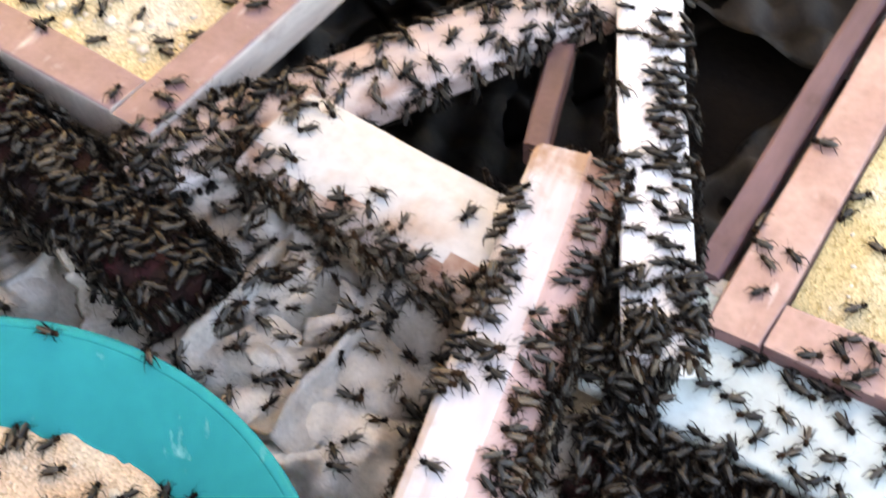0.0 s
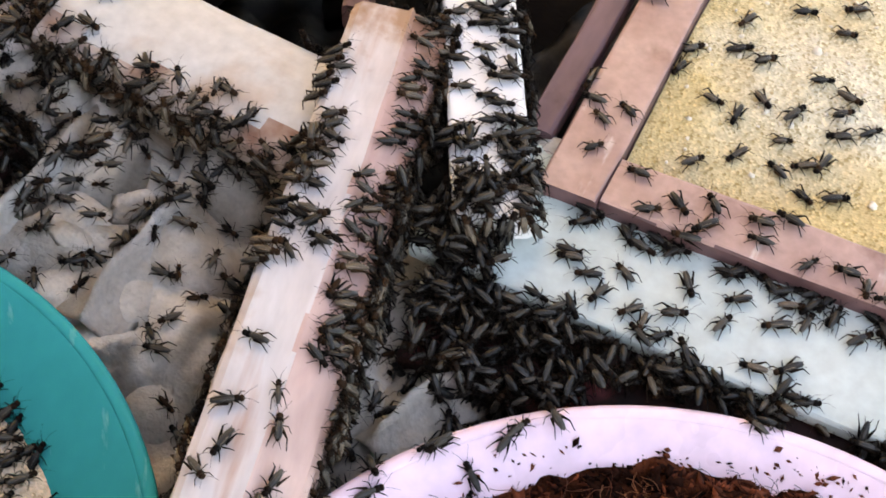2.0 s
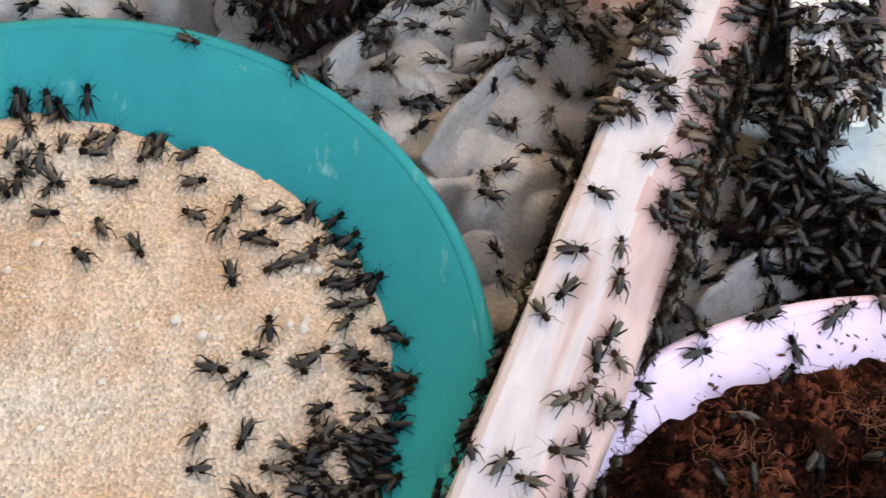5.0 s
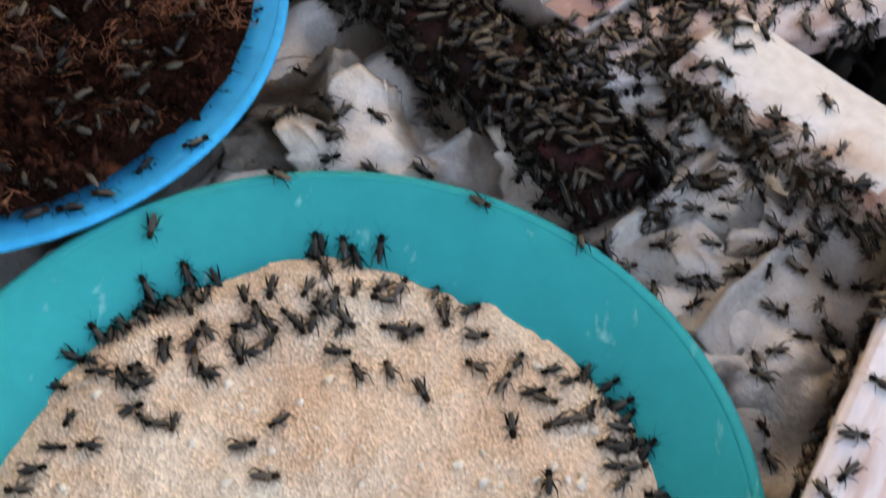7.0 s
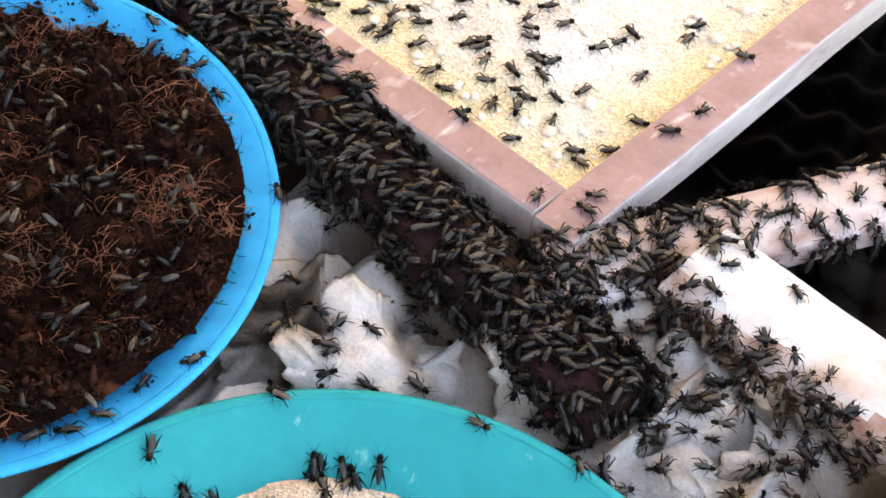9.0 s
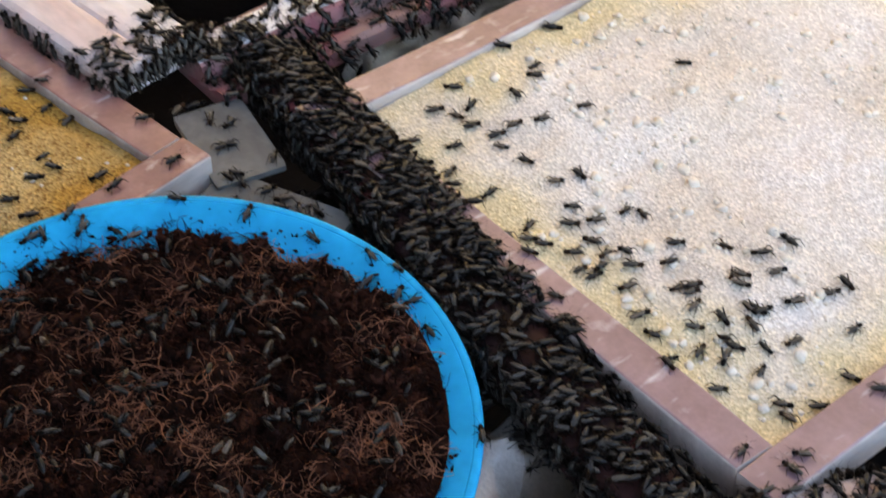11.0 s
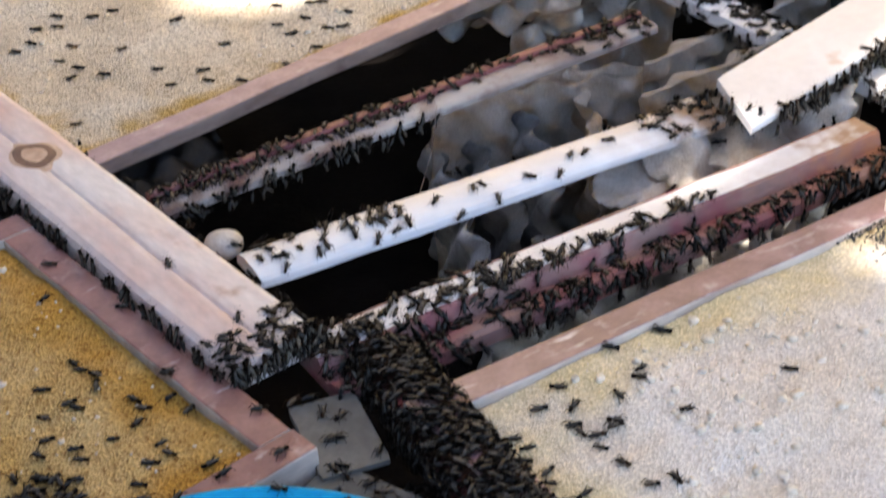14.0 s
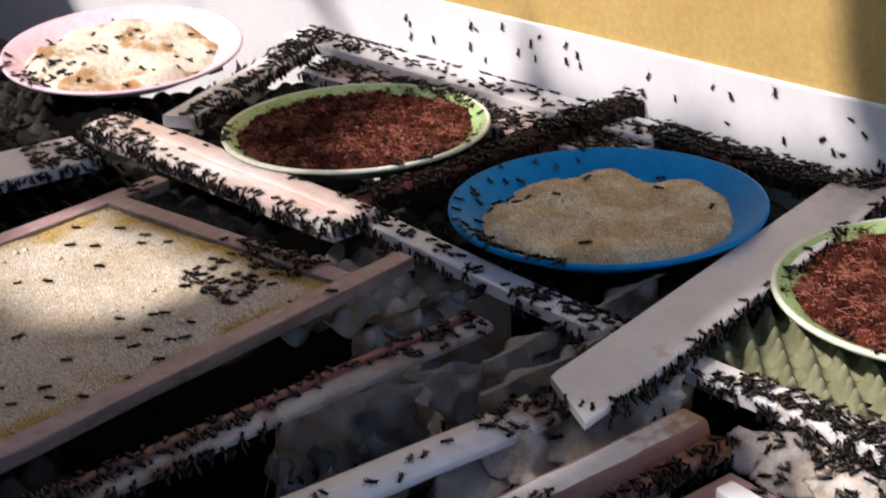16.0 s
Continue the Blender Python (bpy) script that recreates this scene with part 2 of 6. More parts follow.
def grains(name, pale, mid, dark, size, edge=None, blotch=7, lo=0.42, hi=0.62, rough=0.95, relief=0.9):
    """Loose meal or bran: each grain a tone of its own, in broad blotches; edge: (long, short, tone, reach) where it is banked yellow along a tray's rails."""
    m = bpy.data.materials.new(name)
    nt, b = nodes_of(m)
    co = nt.nodes.new("ShaderNodeTexCoord")
    v = nt.nodes.new("ShaderNodeTexVoronoi")
    v.inputs["Scale"].default_value = 1 / size
    nt.links.new(co.outputs["Object"], v.inputs["Vector"])
    sep = nt.nodes.new("ShaderNodeSeparateColor")
    nt.links.new(v.outputs["Color"], sep.inputs[0])
    col = ramp(nt, noise_of(nt, blotch, 5), [(lo, mid), (hi, pale)])
    if edge:
        xyz = nt.nodes.new("ShaderNodeSeparateXYZ")
        nt.links.new(co.outputs["Object"], xyz.inputs[0])

        def math_(op, a, c):
            n = nt.nodes.new("ShaderNodeMath")
            n.operation = op
            for sock, val in zip(n.inputs, (a, c)):
                if isinstance(val, (int, float)):
                    sock.default_value = val
                else:
                    nt.links.new(val, sock)
            return n.outputs[0]
        x, y = xyz.outputs[0], xyz.outputs[1]
        dist = math_("MINIMUM", math_("MINIMUM", x, math_("SUBTRACT", edge[0], x)), math_("MINIMUM", y, math_("SUBTRACT", edge[1], y)))
        dist = math_("ADD", dist, math_("MULTIPLY", math_("SUBTRACT", noise_of(nt, 11, 5), 0.5), 0.22))
        col = mix(nt, ramp(nt, math_("DIVIDE", dist, edge[3]), [(0.35, (1, 1, 1)), (0.9, (0, 0, 0))]), col, edge[2])
    tone = ramp(nt, sep.outputs[0], [(0.0, dark), (0.25, (0.80, 0.78, 0.74)), (0.75, (1.0, 1.0, 1.0)), (1.0, (1.22, 1.2, 1.16))])
    col = mix(nt, 0.85, col, tone, "MULTIPLY")
    nt.links.new(col, b.inputs["Base Color"])
    b.inputs["Roughness"].default_value = rough
    b.inputs["Specular IOR Level"].default_value = 0.15
    bump(nt, b, v.outputs["Distance"], relief, size * 0.9)
    return m


M_FEED = grains("pale_meal_banked_yellow", (0.82, 0.76, 0.68), (0.75, 0.665, 0.55), (0.70, 0.65, 0.58), 0.0021, (0.63, 0.53, (0.74, 0.61, 0.36), 0.120), relief=0.6)
M_FEED_YELLOW = grains("orange_yellow_meal", (0.64, 0.46, 0.21), (0.57, 0.36, 0.12), (0.42, 0.30, 0.19), 0.0026, (0.63, 0.53, (0.53, 0.29, 0.06), 0.12))
M_FEED_FAR = grains("grey_pale_meal_banked_yellow", (0.75, 0.69, 0.58), (0.66, 0.575, 0.44), (0.46, 0.42, 0.36), 0.0026, (0.74, 0.585, (0.54, 0.37, 0.12), 0.085))
M_FEED_CREAM = grains("cream_yellow_meal", (0.77, 0.70, 0.54), (0.71, 0.59, 0.36), (0.52, 0.44, 0.30), 0.0018, (0.63, 0.53, (0.68, 0.52, 0.26), 0.13), relief=0.6)
M_BRAN = grains("pale_rice_bran", (0.85, 0.71, 0.54), (0.74, 0.54, 0.38), (0.66, 0.58, 0.5), 0.0018, blotch=13, lo=0.38, hi=0.66)
M_BRAN_GREY = grains("grey_beige_rice_bran", (0.90, 0.81, 0.60), (0.68, 0.52, 0.30), (0.54, 0.45, 0.33), 0.0022, blotch=17)
M_BRAN_PALE = grains("cream_white_rice_bran", (0.86, 0.80, 0.68), (0.50, 0.30, 0.15), (0.66, 0.6, 0.52), 0.0018, blotch=9, lo=0.40, hi=0.48)
M_LUMP = surface("pale_feed_lump", (0.82, 0.73, 0.60), (0.72, 0.61, 0.45), 60, 0.95, grain=600, bumps=0.5)
M_COIR = surface("dark_red_brown_coir", (0.060, 0.019, 0.010), (0.004, 0.0016, 0.001), 60, 0.95, grain=420, bumps=1.0, dist=0.003, spec=0.03,
                 stain=(0.13, 0.038, 0.018), stain_scale=26, stain_lo=0.56, stain_hi=0.70)
M_COIR_DARK = surface("black_brown_damp_coir", (0.022, 0.008, 0.005), (0.004, 0.002, 0.0015), 60, 0.95, grain=420, bumps=1.0, dist=0.003, spec=0.03,
                      stain=(0.10, 0.032, 0.016), stain_scale=26, stain_lo=0.58, stain_hi=0.70)
M_CRUMB_BROWN = surface("dark_brown_coir_crumb", (0.062, 0.020, 0.011), (0.015, 0.005, 0.0035), 90, 0.95, grain=500, bumps=0.6, spec=0.1)
M_COIR_RED = surface("red_brown_coir", (0.13, 0.034, 0.020), (0.022, 0.006, 0.004), 45, 0.95, grain=420, bumps=1.0, dist=0.003, spec=0.1)
M_CRUMB = surface("orange_brown_coir_crumb", (0.20, 0.055, 0.026), (0.04, 0.011, 0.006), 90, 0.95, grain=500, bumps=0.6, spec=0.1)
M_CRUMB_DARK = surface("black_brown_coir_crumb", (0.024, 0.008, 0.005), (0.005, 0.002, 0.0015), 90, 0.95, grain=500, bumps=0.6, spec=0.03)
M_FIBRE = surface("orange_brown_coir_fibre", (0.37, 0.135, 0.058), (0.13, 0.042, 0.018), 60, 0.8, grain=300, bumps=0.1)
M_FIBRE_RED = surface("red_coir_fibre", (0.46, 0.16, 0.095), (0.15, 0.045, 0.028), 60, 0.8, grain=300, bumps=0.1)
M_WALL = surface("white_wall_paint", (0.85, 0.85, 0.86), (0.79, 0.79, 0.81), 4, 0.55, grain=60, bumps=0.04, speckle=0.08)
M_YELLOW = surface("ochre_yellow_wall_paint", (0.66, 0.47, 0.17), (0.58, 0.40, 0.13), 4, 0.6, grain=90, bumps=0.08)
# near-black colour in place of the deep shade at the gap bottoms
M_FLOOR = surface("shade_black_concrete", (0.012, 0.010, 0.009), (0.005, 0.004, 0.004), 8, 0.9, grain=120, bumps=0.5, dist=0.003, spec=0.05)
M_GROUND = surface("packed_earth", (0.25, 0.20, 0.15), (0.17, 0.13, 0.09), 3, 0.95, grain=60, bumps=0.5, dist=0.005)
M_SIDEWALL = surface("unseen_dark_cement", (0.12, 0.115, 0.11), (0.07, 0.067, 0.064), 3, 0.9, grain=70, bumps=0.3)
M_ROOF = surface("unseen_dark_bamboo", (0.17, 0.15, 0.12), (0.10, 0.09, 0.075), 5, 0.5, grain=60, bumps=0.05)


def chitin(name, stops, rough, crowd, spec=0.06):
    """Insect shell: the tone differs from animal to animal."""
    m = bpy.data.materials.new(name)
    nt, bs = nodes_of(m)
    if crowd:
        g = nt.nodes.new("ShaderNodeAttribute")
        g.attribute_name = "tone"
        tone = g.outputs["Fac"]
    else:
        tone = nt.nodes.new("ShaderNodeObjectInfo").outputs["Random"]
    col = ramp(nt, tone, stops)
    col = mix(nt, 0.6, col, ramp(nt, noise_of(nt, 500, 3, (0.35, 1, 1)), [(0.3, (0.45, 0.45, 0.45)), (0.7, (1.3, 1.25, 1.2))]), "MULTIPLY")
    nt.links.new(col, bs.inputs["Base Color"])
    bs.inputs["Roughness"].default_value = rough
    bs.inputs["Specular IOR Level"].default_value = spec
    return m


SHELL_TONES = [(0.0, (0.0015, 0.0012, 0.001)), (0.5, (0.007, 0.004, 0.0025)), (1.0, (0.040, 0.019, 0.009))]
WING_TONES = [(0.0, (0.004, 0.0038, 0.0036)), (0.35, (0.026, 0.024, 0.021)), (0.7, (0.068, 0.060, 0.049)), (1.0, (0.15, 0.112, 0.078))]
# light wing margins, with the glint along them put into the colour
EDGE_TONES = [(0.0, (0.030, 0.028, 0.026)), (0.5, (0.085, 0.078, 0.066)), (1.0, (0.26, 0.20, 0.14))]
LIMB_TONES = [(0.0, (0.0015, 0.0012, 0.001)), (0.6, (0.010, 0.006, 0.004)), (1.0, (0.045, 0.024, 0.012))]
M_SHELL = chitin("dark_brown_chitin", SHELL_TONES, 0.40, True)
M_WING = chitin("grey_brown_wing", WING_TONES, 0.32, True, 0.34)
M_LIMB = chitin("dark_leg_chitin", LIMB_TONES, 0.5, True)
M_EDGE = chitin("pale_margin_and_glint", EDGE_TONES, 0.45, True, 0.2)
M_SHELL1 = chitin("dark_brown_body_chitin", SHELL_TONES, 0.42, False)
M_WING1 = chitin("brown_folded_wing", WING_TONES, 0.32, False, 0.34)
M_LIMB1 = chitin("black_brown_leg_chitin", LIMB_TONES, 0.5, False)
M_EDGE1 = chitin("tan_margin_and_glint", EDGE_TONES, 0.45, False, 0.2)

# ---------------------------------------------------------------- building helpers
def link_mesh(name, bm, material, smooth=True):
    me = bpy.data.meshes.new(name)
    bm.to_mesh(me)
    bm.free()
    for m in (material if isinstance(material, (list, tuple)) else (material,)):
        me.materials.append(m)
    if smooth:
        me.polygons.foreach_set("use_smooth", [True] * len(me.polygons))
    return new(name, me)


def part(name, bm, material, parent, label="", smooth=True):
    ob = link_mesh(name, bm, material, smooth)
    ob.parent = parent
    if label:
        tagged(ob, label)
    return ob


def empty(name, m):
    e = new(name)
    e.empty_display_size = 0.02
    e.matrix_world = m
    return e


def sweep(bm, profile, length, steps, wob=0.0, seed=0, taper=None, mat=0):
    """A closed cross-section (y, z points, counter-clockwise seen from +x) drawn along x, with a little waver and worn ends."""
    rings = []
    for i in range(steps + 1):
        x = length * i / steps
        k = 1.0
        if i in (0, steps):
            k = 0.96
        dy = noise.noise((x * 7, seed, 0.3)) * wob
        dz = noise.noise((x * 7, seed, 5.3)) * wob
        rings.append([bm.verts.new((x + (0.002 * noise.noise((y * 90, z * 90, seed + i)) if i in (0, steps) else 0),
                                    y * k + dy + wob * 0.8 * noise.noise((x * 28, j * 0.9, seed)),
                                    z * k + dz + wob * 0.5 * noise.noise((x * 30, j * 0.9, seed + 9))))
                      for j, (y, z) in enumerate(profile)])
    n = len(profile)
    for a, b in zip(rings, rings[1:]):
        for j in range(n):
            f = bm.faces.new((a[j], a[(j + 1) % n], b[(j + 1) % n], b[j]))
            f.material_index = mat
    for f in (bm.faces.new(list(reversed(rings[0]))), bm.faces.new(rings[-1])):
        f.material_index = mat
    return rings


def rounded(w, h, r, n=3, top=0.0):
    """A rectangle w by h, its top at z = top, with rounded corners."""
    pts = []
    for cy, cz, a0 in ((w / 2 - r, top - r, 0), (-w / 2 + r, top - r, 90), (-w / 2 + r, top - h + r, 180), (w / 2 - r, top - h + r, 270)):
        for k in range(n + 1):
            a = radians(a0 + 90 * k / n)
            pts.append((cy + r * math.cos(a), cz + r * math.sin(a)))
    return pts


def along(p0, p1, z, tilt=0.0, z1=None):
    """The pose whose x axis runs from p0 to p1 (plan points) at height z."""
    d = Vector((p1[0] - p0[0], p1[1] - p0[1], (z if z1 is None else z1) - z))
    q = d.to_track_quat("X", "Z").to_matrix().to_4x4()
    return Matrix.Translation((p0[0], p0[1], z)) @ q @ pose(0, 0, 0, tilt)


def span(p0, p1):
    return math.hypot(p1[0] - p0[0], p1[1] - p0[1])

# ---------------------------------------------------------------- setting
def slab(name, corners, z0, z1, material, label, bevel=0.0, category="", kind="structure"):
    bm = bmesh.new()
    lo = [bm.verts.new((x, y, z0)) for x, y in corners]
    hi = [bm.verts.new((x, y, z1)) for x, y in corners]
    n = len(corners)
    bm.faces.new(list(reversed(lo)))
    bm.faces.new(hi)
    for i in range(n):
        bm.faces.new((lo[i], lo[(i + 1) % n], hi[(i + 1) % n], hi[i]))
    bmesh.ops.recalc_face_normals(bm, faces=bm.faces)
    if bevel:
        bmesh.ops.bevel(bm, geom=list(bm.edges), offset=bevel, segments=2, affect="EDGES", profile=0.5)
    ob = link_mesh(name, bm, material, False)
    return tagged(ob, label, category or name.split("_")[0], kind=kind)


slab("ground", [(-60, -60), (60, -60), (60, 60), (-60, 60)], -0.85, -0.80, M_GROUND, "bare packed earth ground around the cricket pen")
slab("floor", [(-3.2, -1.5), (1.6, -1.5), (1.6, 2.6), (-0.6, 4.0), (-3.2, 4.0)], -0.40, -0.34, M_FLOOR, "floor of the cricket pen, near-black to stand for deep shade")

WALL_P, WALL_D = Vector((-0.969, 2.379)), Vector((0.828, -0.560)).normalized()
WALL_N = Vector((-WALL_D.y, WALL_D.x)) if WALL_D.x * 1 > 0 else Vector((WALL_D.y, -WALL_D.x))


def wall_run(s0, s1, d0, d1):
    return [tuple(WALL_P + WALL_D * s + WALL_N * d) for s, d in ((s0, d0), (s1, d0), (s1, d1), (s0, d1))]


slab("wall_north", wall_run(-2.2, 2.4, 0.0, 0.10), -0.34, 0.118, M_WALL, "smooth white-painted low band along the pen wall", 0.004)
slab("wall_north_upper", wall_run(-2.2, 2.4, 0.006, 0.10), 0.1185, 2.6, M_YELLOW, "ochre yellow painted house wall above a white band")

# two added walls, out of view, that hold sky light off the left side
slab("wall_west", [(-3.40, -1.9), (-3.25, -1.9), (-3.25, 4.1), (-3.40, 4.1)], -0.80, 1.86, M_SIDEWALL, "unseen grey wall added to block sky light from the west")
slab("wall_south", [(-3.25, -2.05), (-0.45, -2.05), (-0.45, -1.92), (-3.25, -1.92)], -0.80, 1.86, M_SIDEWALL, "unseen grey wall added to block sky light from the south")

# an added, unseen shade roof of bamboo strips, its gaps cut where sun should fall
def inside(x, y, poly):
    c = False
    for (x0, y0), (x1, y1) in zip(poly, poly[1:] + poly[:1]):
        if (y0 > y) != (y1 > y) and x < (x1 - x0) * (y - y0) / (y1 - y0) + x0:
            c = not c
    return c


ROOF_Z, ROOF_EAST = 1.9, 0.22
GAPS = [  # openings cut for the wanted sun patches, as they fall on the pen below
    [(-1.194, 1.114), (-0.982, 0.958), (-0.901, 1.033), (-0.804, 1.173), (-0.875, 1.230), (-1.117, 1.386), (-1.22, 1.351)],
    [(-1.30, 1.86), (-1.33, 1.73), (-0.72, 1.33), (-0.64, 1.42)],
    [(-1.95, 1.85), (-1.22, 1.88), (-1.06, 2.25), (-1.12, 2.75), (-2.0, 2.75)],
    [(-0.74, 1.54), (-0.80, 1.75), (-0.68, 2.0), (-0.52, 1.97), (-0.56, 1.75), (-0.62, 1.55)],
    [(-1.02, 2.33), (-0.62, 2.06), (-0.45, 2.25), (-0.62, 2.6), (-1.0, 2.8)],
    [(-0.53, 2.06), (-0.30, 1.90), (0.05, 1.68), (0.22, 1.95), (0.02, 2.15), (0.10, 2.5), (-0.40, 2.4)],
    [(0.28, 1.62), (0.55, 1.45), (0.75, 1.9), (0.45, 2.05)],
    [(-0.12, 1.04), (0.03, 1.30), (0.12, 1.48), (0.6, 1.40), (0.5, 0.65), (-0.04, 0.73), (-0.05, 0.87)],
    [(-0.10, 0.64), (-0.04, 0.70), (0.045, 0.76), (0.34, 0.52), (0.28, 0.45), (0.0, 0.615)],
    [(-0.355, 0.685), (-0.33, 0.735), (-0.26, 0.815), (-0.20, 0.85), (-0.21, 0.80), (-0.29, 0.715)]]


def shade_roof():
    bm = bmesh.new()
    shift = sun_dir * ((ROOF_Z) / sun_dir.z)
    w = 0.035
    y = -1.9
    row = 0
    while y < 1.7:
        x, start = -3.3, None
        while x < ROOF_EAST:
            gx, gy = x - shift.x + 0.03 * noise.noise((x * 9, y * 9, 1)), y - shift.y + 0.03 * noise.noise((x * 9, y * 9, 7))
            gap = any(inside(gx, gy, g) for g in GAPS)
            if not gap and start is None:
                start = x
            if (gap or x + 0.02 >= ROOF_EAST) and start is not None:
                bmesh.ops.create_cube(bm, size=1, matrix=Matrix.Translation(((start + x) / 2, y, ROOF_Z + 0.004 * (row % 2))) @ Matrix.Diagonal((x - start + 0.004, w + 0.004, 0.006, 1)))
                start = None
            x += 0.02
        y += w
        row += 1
    return tagged(link_mesh("ceiling_roof", bm, M_ROOF, False), "unseen roof added to shade the pen, gaps shaping sun patches", "roof", kind="structure")


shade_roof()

# ---------------------------------------------------------------- wooden feed trays
def rail(tray, x0, y0, x1, y1, width, height, edge, seed, top):
    bm = bmesh.new()
    L = span((x0, y0), (x1, y1))
    sweep(bm, rounded(width, height, 0.0022, 2), L, 14, 0.0012, seed)
    bmesh.ops.recalc_face_normals(bm, faces=bm.faces)
    # upper face takes the top colour, sides and ends the edge colour
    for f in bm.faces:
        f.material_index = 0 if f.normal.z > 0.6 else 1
    bm.transform(along((x0, y0), (x1, y1), 0))
    return part("rail", bm, [top, edge], tray, smooth=False)


RAIL_W, RAIL_H = 0.036, 0.034


def feed_tray(o, xdir, long, short, label, edge=M_RAIL_EDGE, x_a=0.0, x_b=None, seed=0, feed_z=-0.009, meal_mat=None, height=0.034, lumps=520, big=0.07, top=M_RAIL):
    """A shallow wooden tray: two long rails, two short ones butted between them, a plywood base, and the meal in it."""
    ang = math.degrees(math.atan2(xdir[1], xdir[0]))
    m = pose(o[0], o[1], 0, 0, 0, ang)
    tray = empty("feed_tray", m)
    tagged(tray, label, "feed tray", "wooden feed trays")
    x_b = long if x_b is None else x_b
    w = RAIL_W
    for y in (w / 2, short - w / 2):
        rail(tray, 0, y, long, y, w, height, edge, seed + y, top)
    for x in (x_a + w / 2, x_b - w / 2):
        rail(tray, x, w + 0.0006, x, short - w - 0.0006, w, height - 0.0008, edge, seed + x + 3, top)
    bm = bmesh.new()
    bmesh.ops.create_cube(bm, size=1, matrix=Matrix.Translation(((x_a + x_b) / 2, short / 2, 0.0048 - height)) @
                          Matrix.Diagonal((x_b - x_a - 2 * w - 0.001, short - 2 * w - 0.001, 0.004, 1)))
    part("base", bm, M_GREY, tray, smooth=False)
    # the meal
    bm = bmesh.new()
    nx, ny = 70, 60
    x0, x1, y0, y1 = x_a + w + 0.0008, x_b - w - 0.0008, w + 0.0008, short - w - 0.0008
    g = [[None] * (ny + 1) for _ in range(nx + 1)]
    for i in range(nx + 1):
        for j in range(ny + 1):
            x, y = x0 + (x1 - x0) * i / nx, y0 + (y1 - y0) * j / ny
            z = feed_z + 0.006 * noise.noise((x * 9, y * 9, seed)) + 0.003 * noise.noise((x * 40, y * 40, seed)) + 0.0012 * noise.noise((x * 140, y * 140, seed))
            g[i][j] = bm.verts.new((x, y, min(z, -0.003)))
    for i in range(nx):
        for j in range(ny):
            bm.faces.new((g[i][j], g[i + 1][j], g[i + 1][j + 1], g[i][j + 1]))
    rng = random.Random(seed + 5)
    for _ in range(lumps):
        x, y = rng.uniform(x0 + .01, x1 - .01), rng.uniform(y0 + .01, y1 - .01)
        if noise.noise((x * 5, y * 5, seed + 3)) < -0.05:
            continue
        r = rng.uniform(0.0008, 0.0024) if rng.random() > big else rng.uniform(0.0028, 0.0058)
        zc = feed_z + 0.006 * noise.noise((x * 9, y * 9, seed)) + 0.003 * noise.noise((x * 40, y * 40, seed)) + r * 0.2
        s = bmesh.ops.create_icosphere(bm, subdivisions=1, radius=r, matrix=Matrix.Translation((x, y, zc)) @ pose(0, 0, 0, rng.uniform(0, 360), 0, rng.uniform(0, 360)))
        for v in s["verts"]:
            v.co.z = zc + (v.co.z - zc) * 0.6
            v.co += Vector((rng.uniform(-1, 1), rng.uniform(-1, 1), rng.uniform(-1, 1))) * r * 0.34
            for f in v.link_faces:
                f.material_index = 1
    meal = link_mesh("meal_feed", bm, [meal_mat or M_FEED, M_LUMP])
    meal.matrix_world = m
    tagged(meal, "pale and yellow ground meal spread in a wooden tray", "feed", "meal in the trays", "stuff")
    return tray


U, V = (-0.775, 0.632), (0.605, 0.796)
feed_tray((0.004, -0.045), V, 0.605, 0.537, "red-brown wooden tray of pale meal beside the swarmed dark board", top=M_RAIL_MAUVE, seed=1, lumps=1300, big=0.26)
feed_tray((-0.471 - 0.49 * 0.63, 0.200 - 0.87 * 0.63), (0.49, 0.87), 0.63, 0.53, "red-brown wooden tray of yellow meal beside a white plank", seed=2, lumps=300, meal_mat=M_FEED_YELLOW, big=0.04)
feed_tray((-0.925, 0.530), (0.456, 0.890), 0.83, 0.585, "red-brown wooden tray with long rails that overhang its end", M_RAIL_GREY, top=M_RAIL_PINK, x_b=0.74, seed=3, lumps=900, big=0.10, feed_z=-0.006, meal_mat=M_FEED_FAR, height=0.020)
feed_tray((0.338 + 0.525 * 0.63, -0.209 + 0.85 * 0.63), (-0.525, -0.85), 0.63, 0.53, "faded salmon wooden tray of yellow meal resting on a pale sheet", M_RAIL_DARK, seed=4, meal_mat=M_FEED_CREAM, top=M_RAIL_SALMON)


# ---------------------------------------------------------------- loose boards laid over the egg trays
def flat_profile(w, h, r=0.003):
    return rounded(w, h, r, 3)


def dome_profile(w, h, rise):
    """A plank with a gently domed upper face."""
    pts = [(w / 2 * math.cos(radians(a)), -rise + rise * math.sin(radians(a))) for a in range(0, 181, 15)]
    return pts + [(-w / 2, -h), (w / 2, -h)]


def crease_profile(w, h):
    """A plank with rounded shoulders and a shallow crease along the middle."""
    return [(w * 0.5, -h), (w * 0.5, -0.010), (w * 0.47, -0.004), (w * 0.40, -0.001), (w * 0.10, 0), (w * 0.05, -0.0008), (w * 0.02, -0.0030), (-w * 0.02, -0.0008),
            (-w * 0.10, 0), (-w * 0.40, -0.001), (-w * 0.47, -0.004), (-w * 0.5, -0.010), (-w * 0.5, -h)]


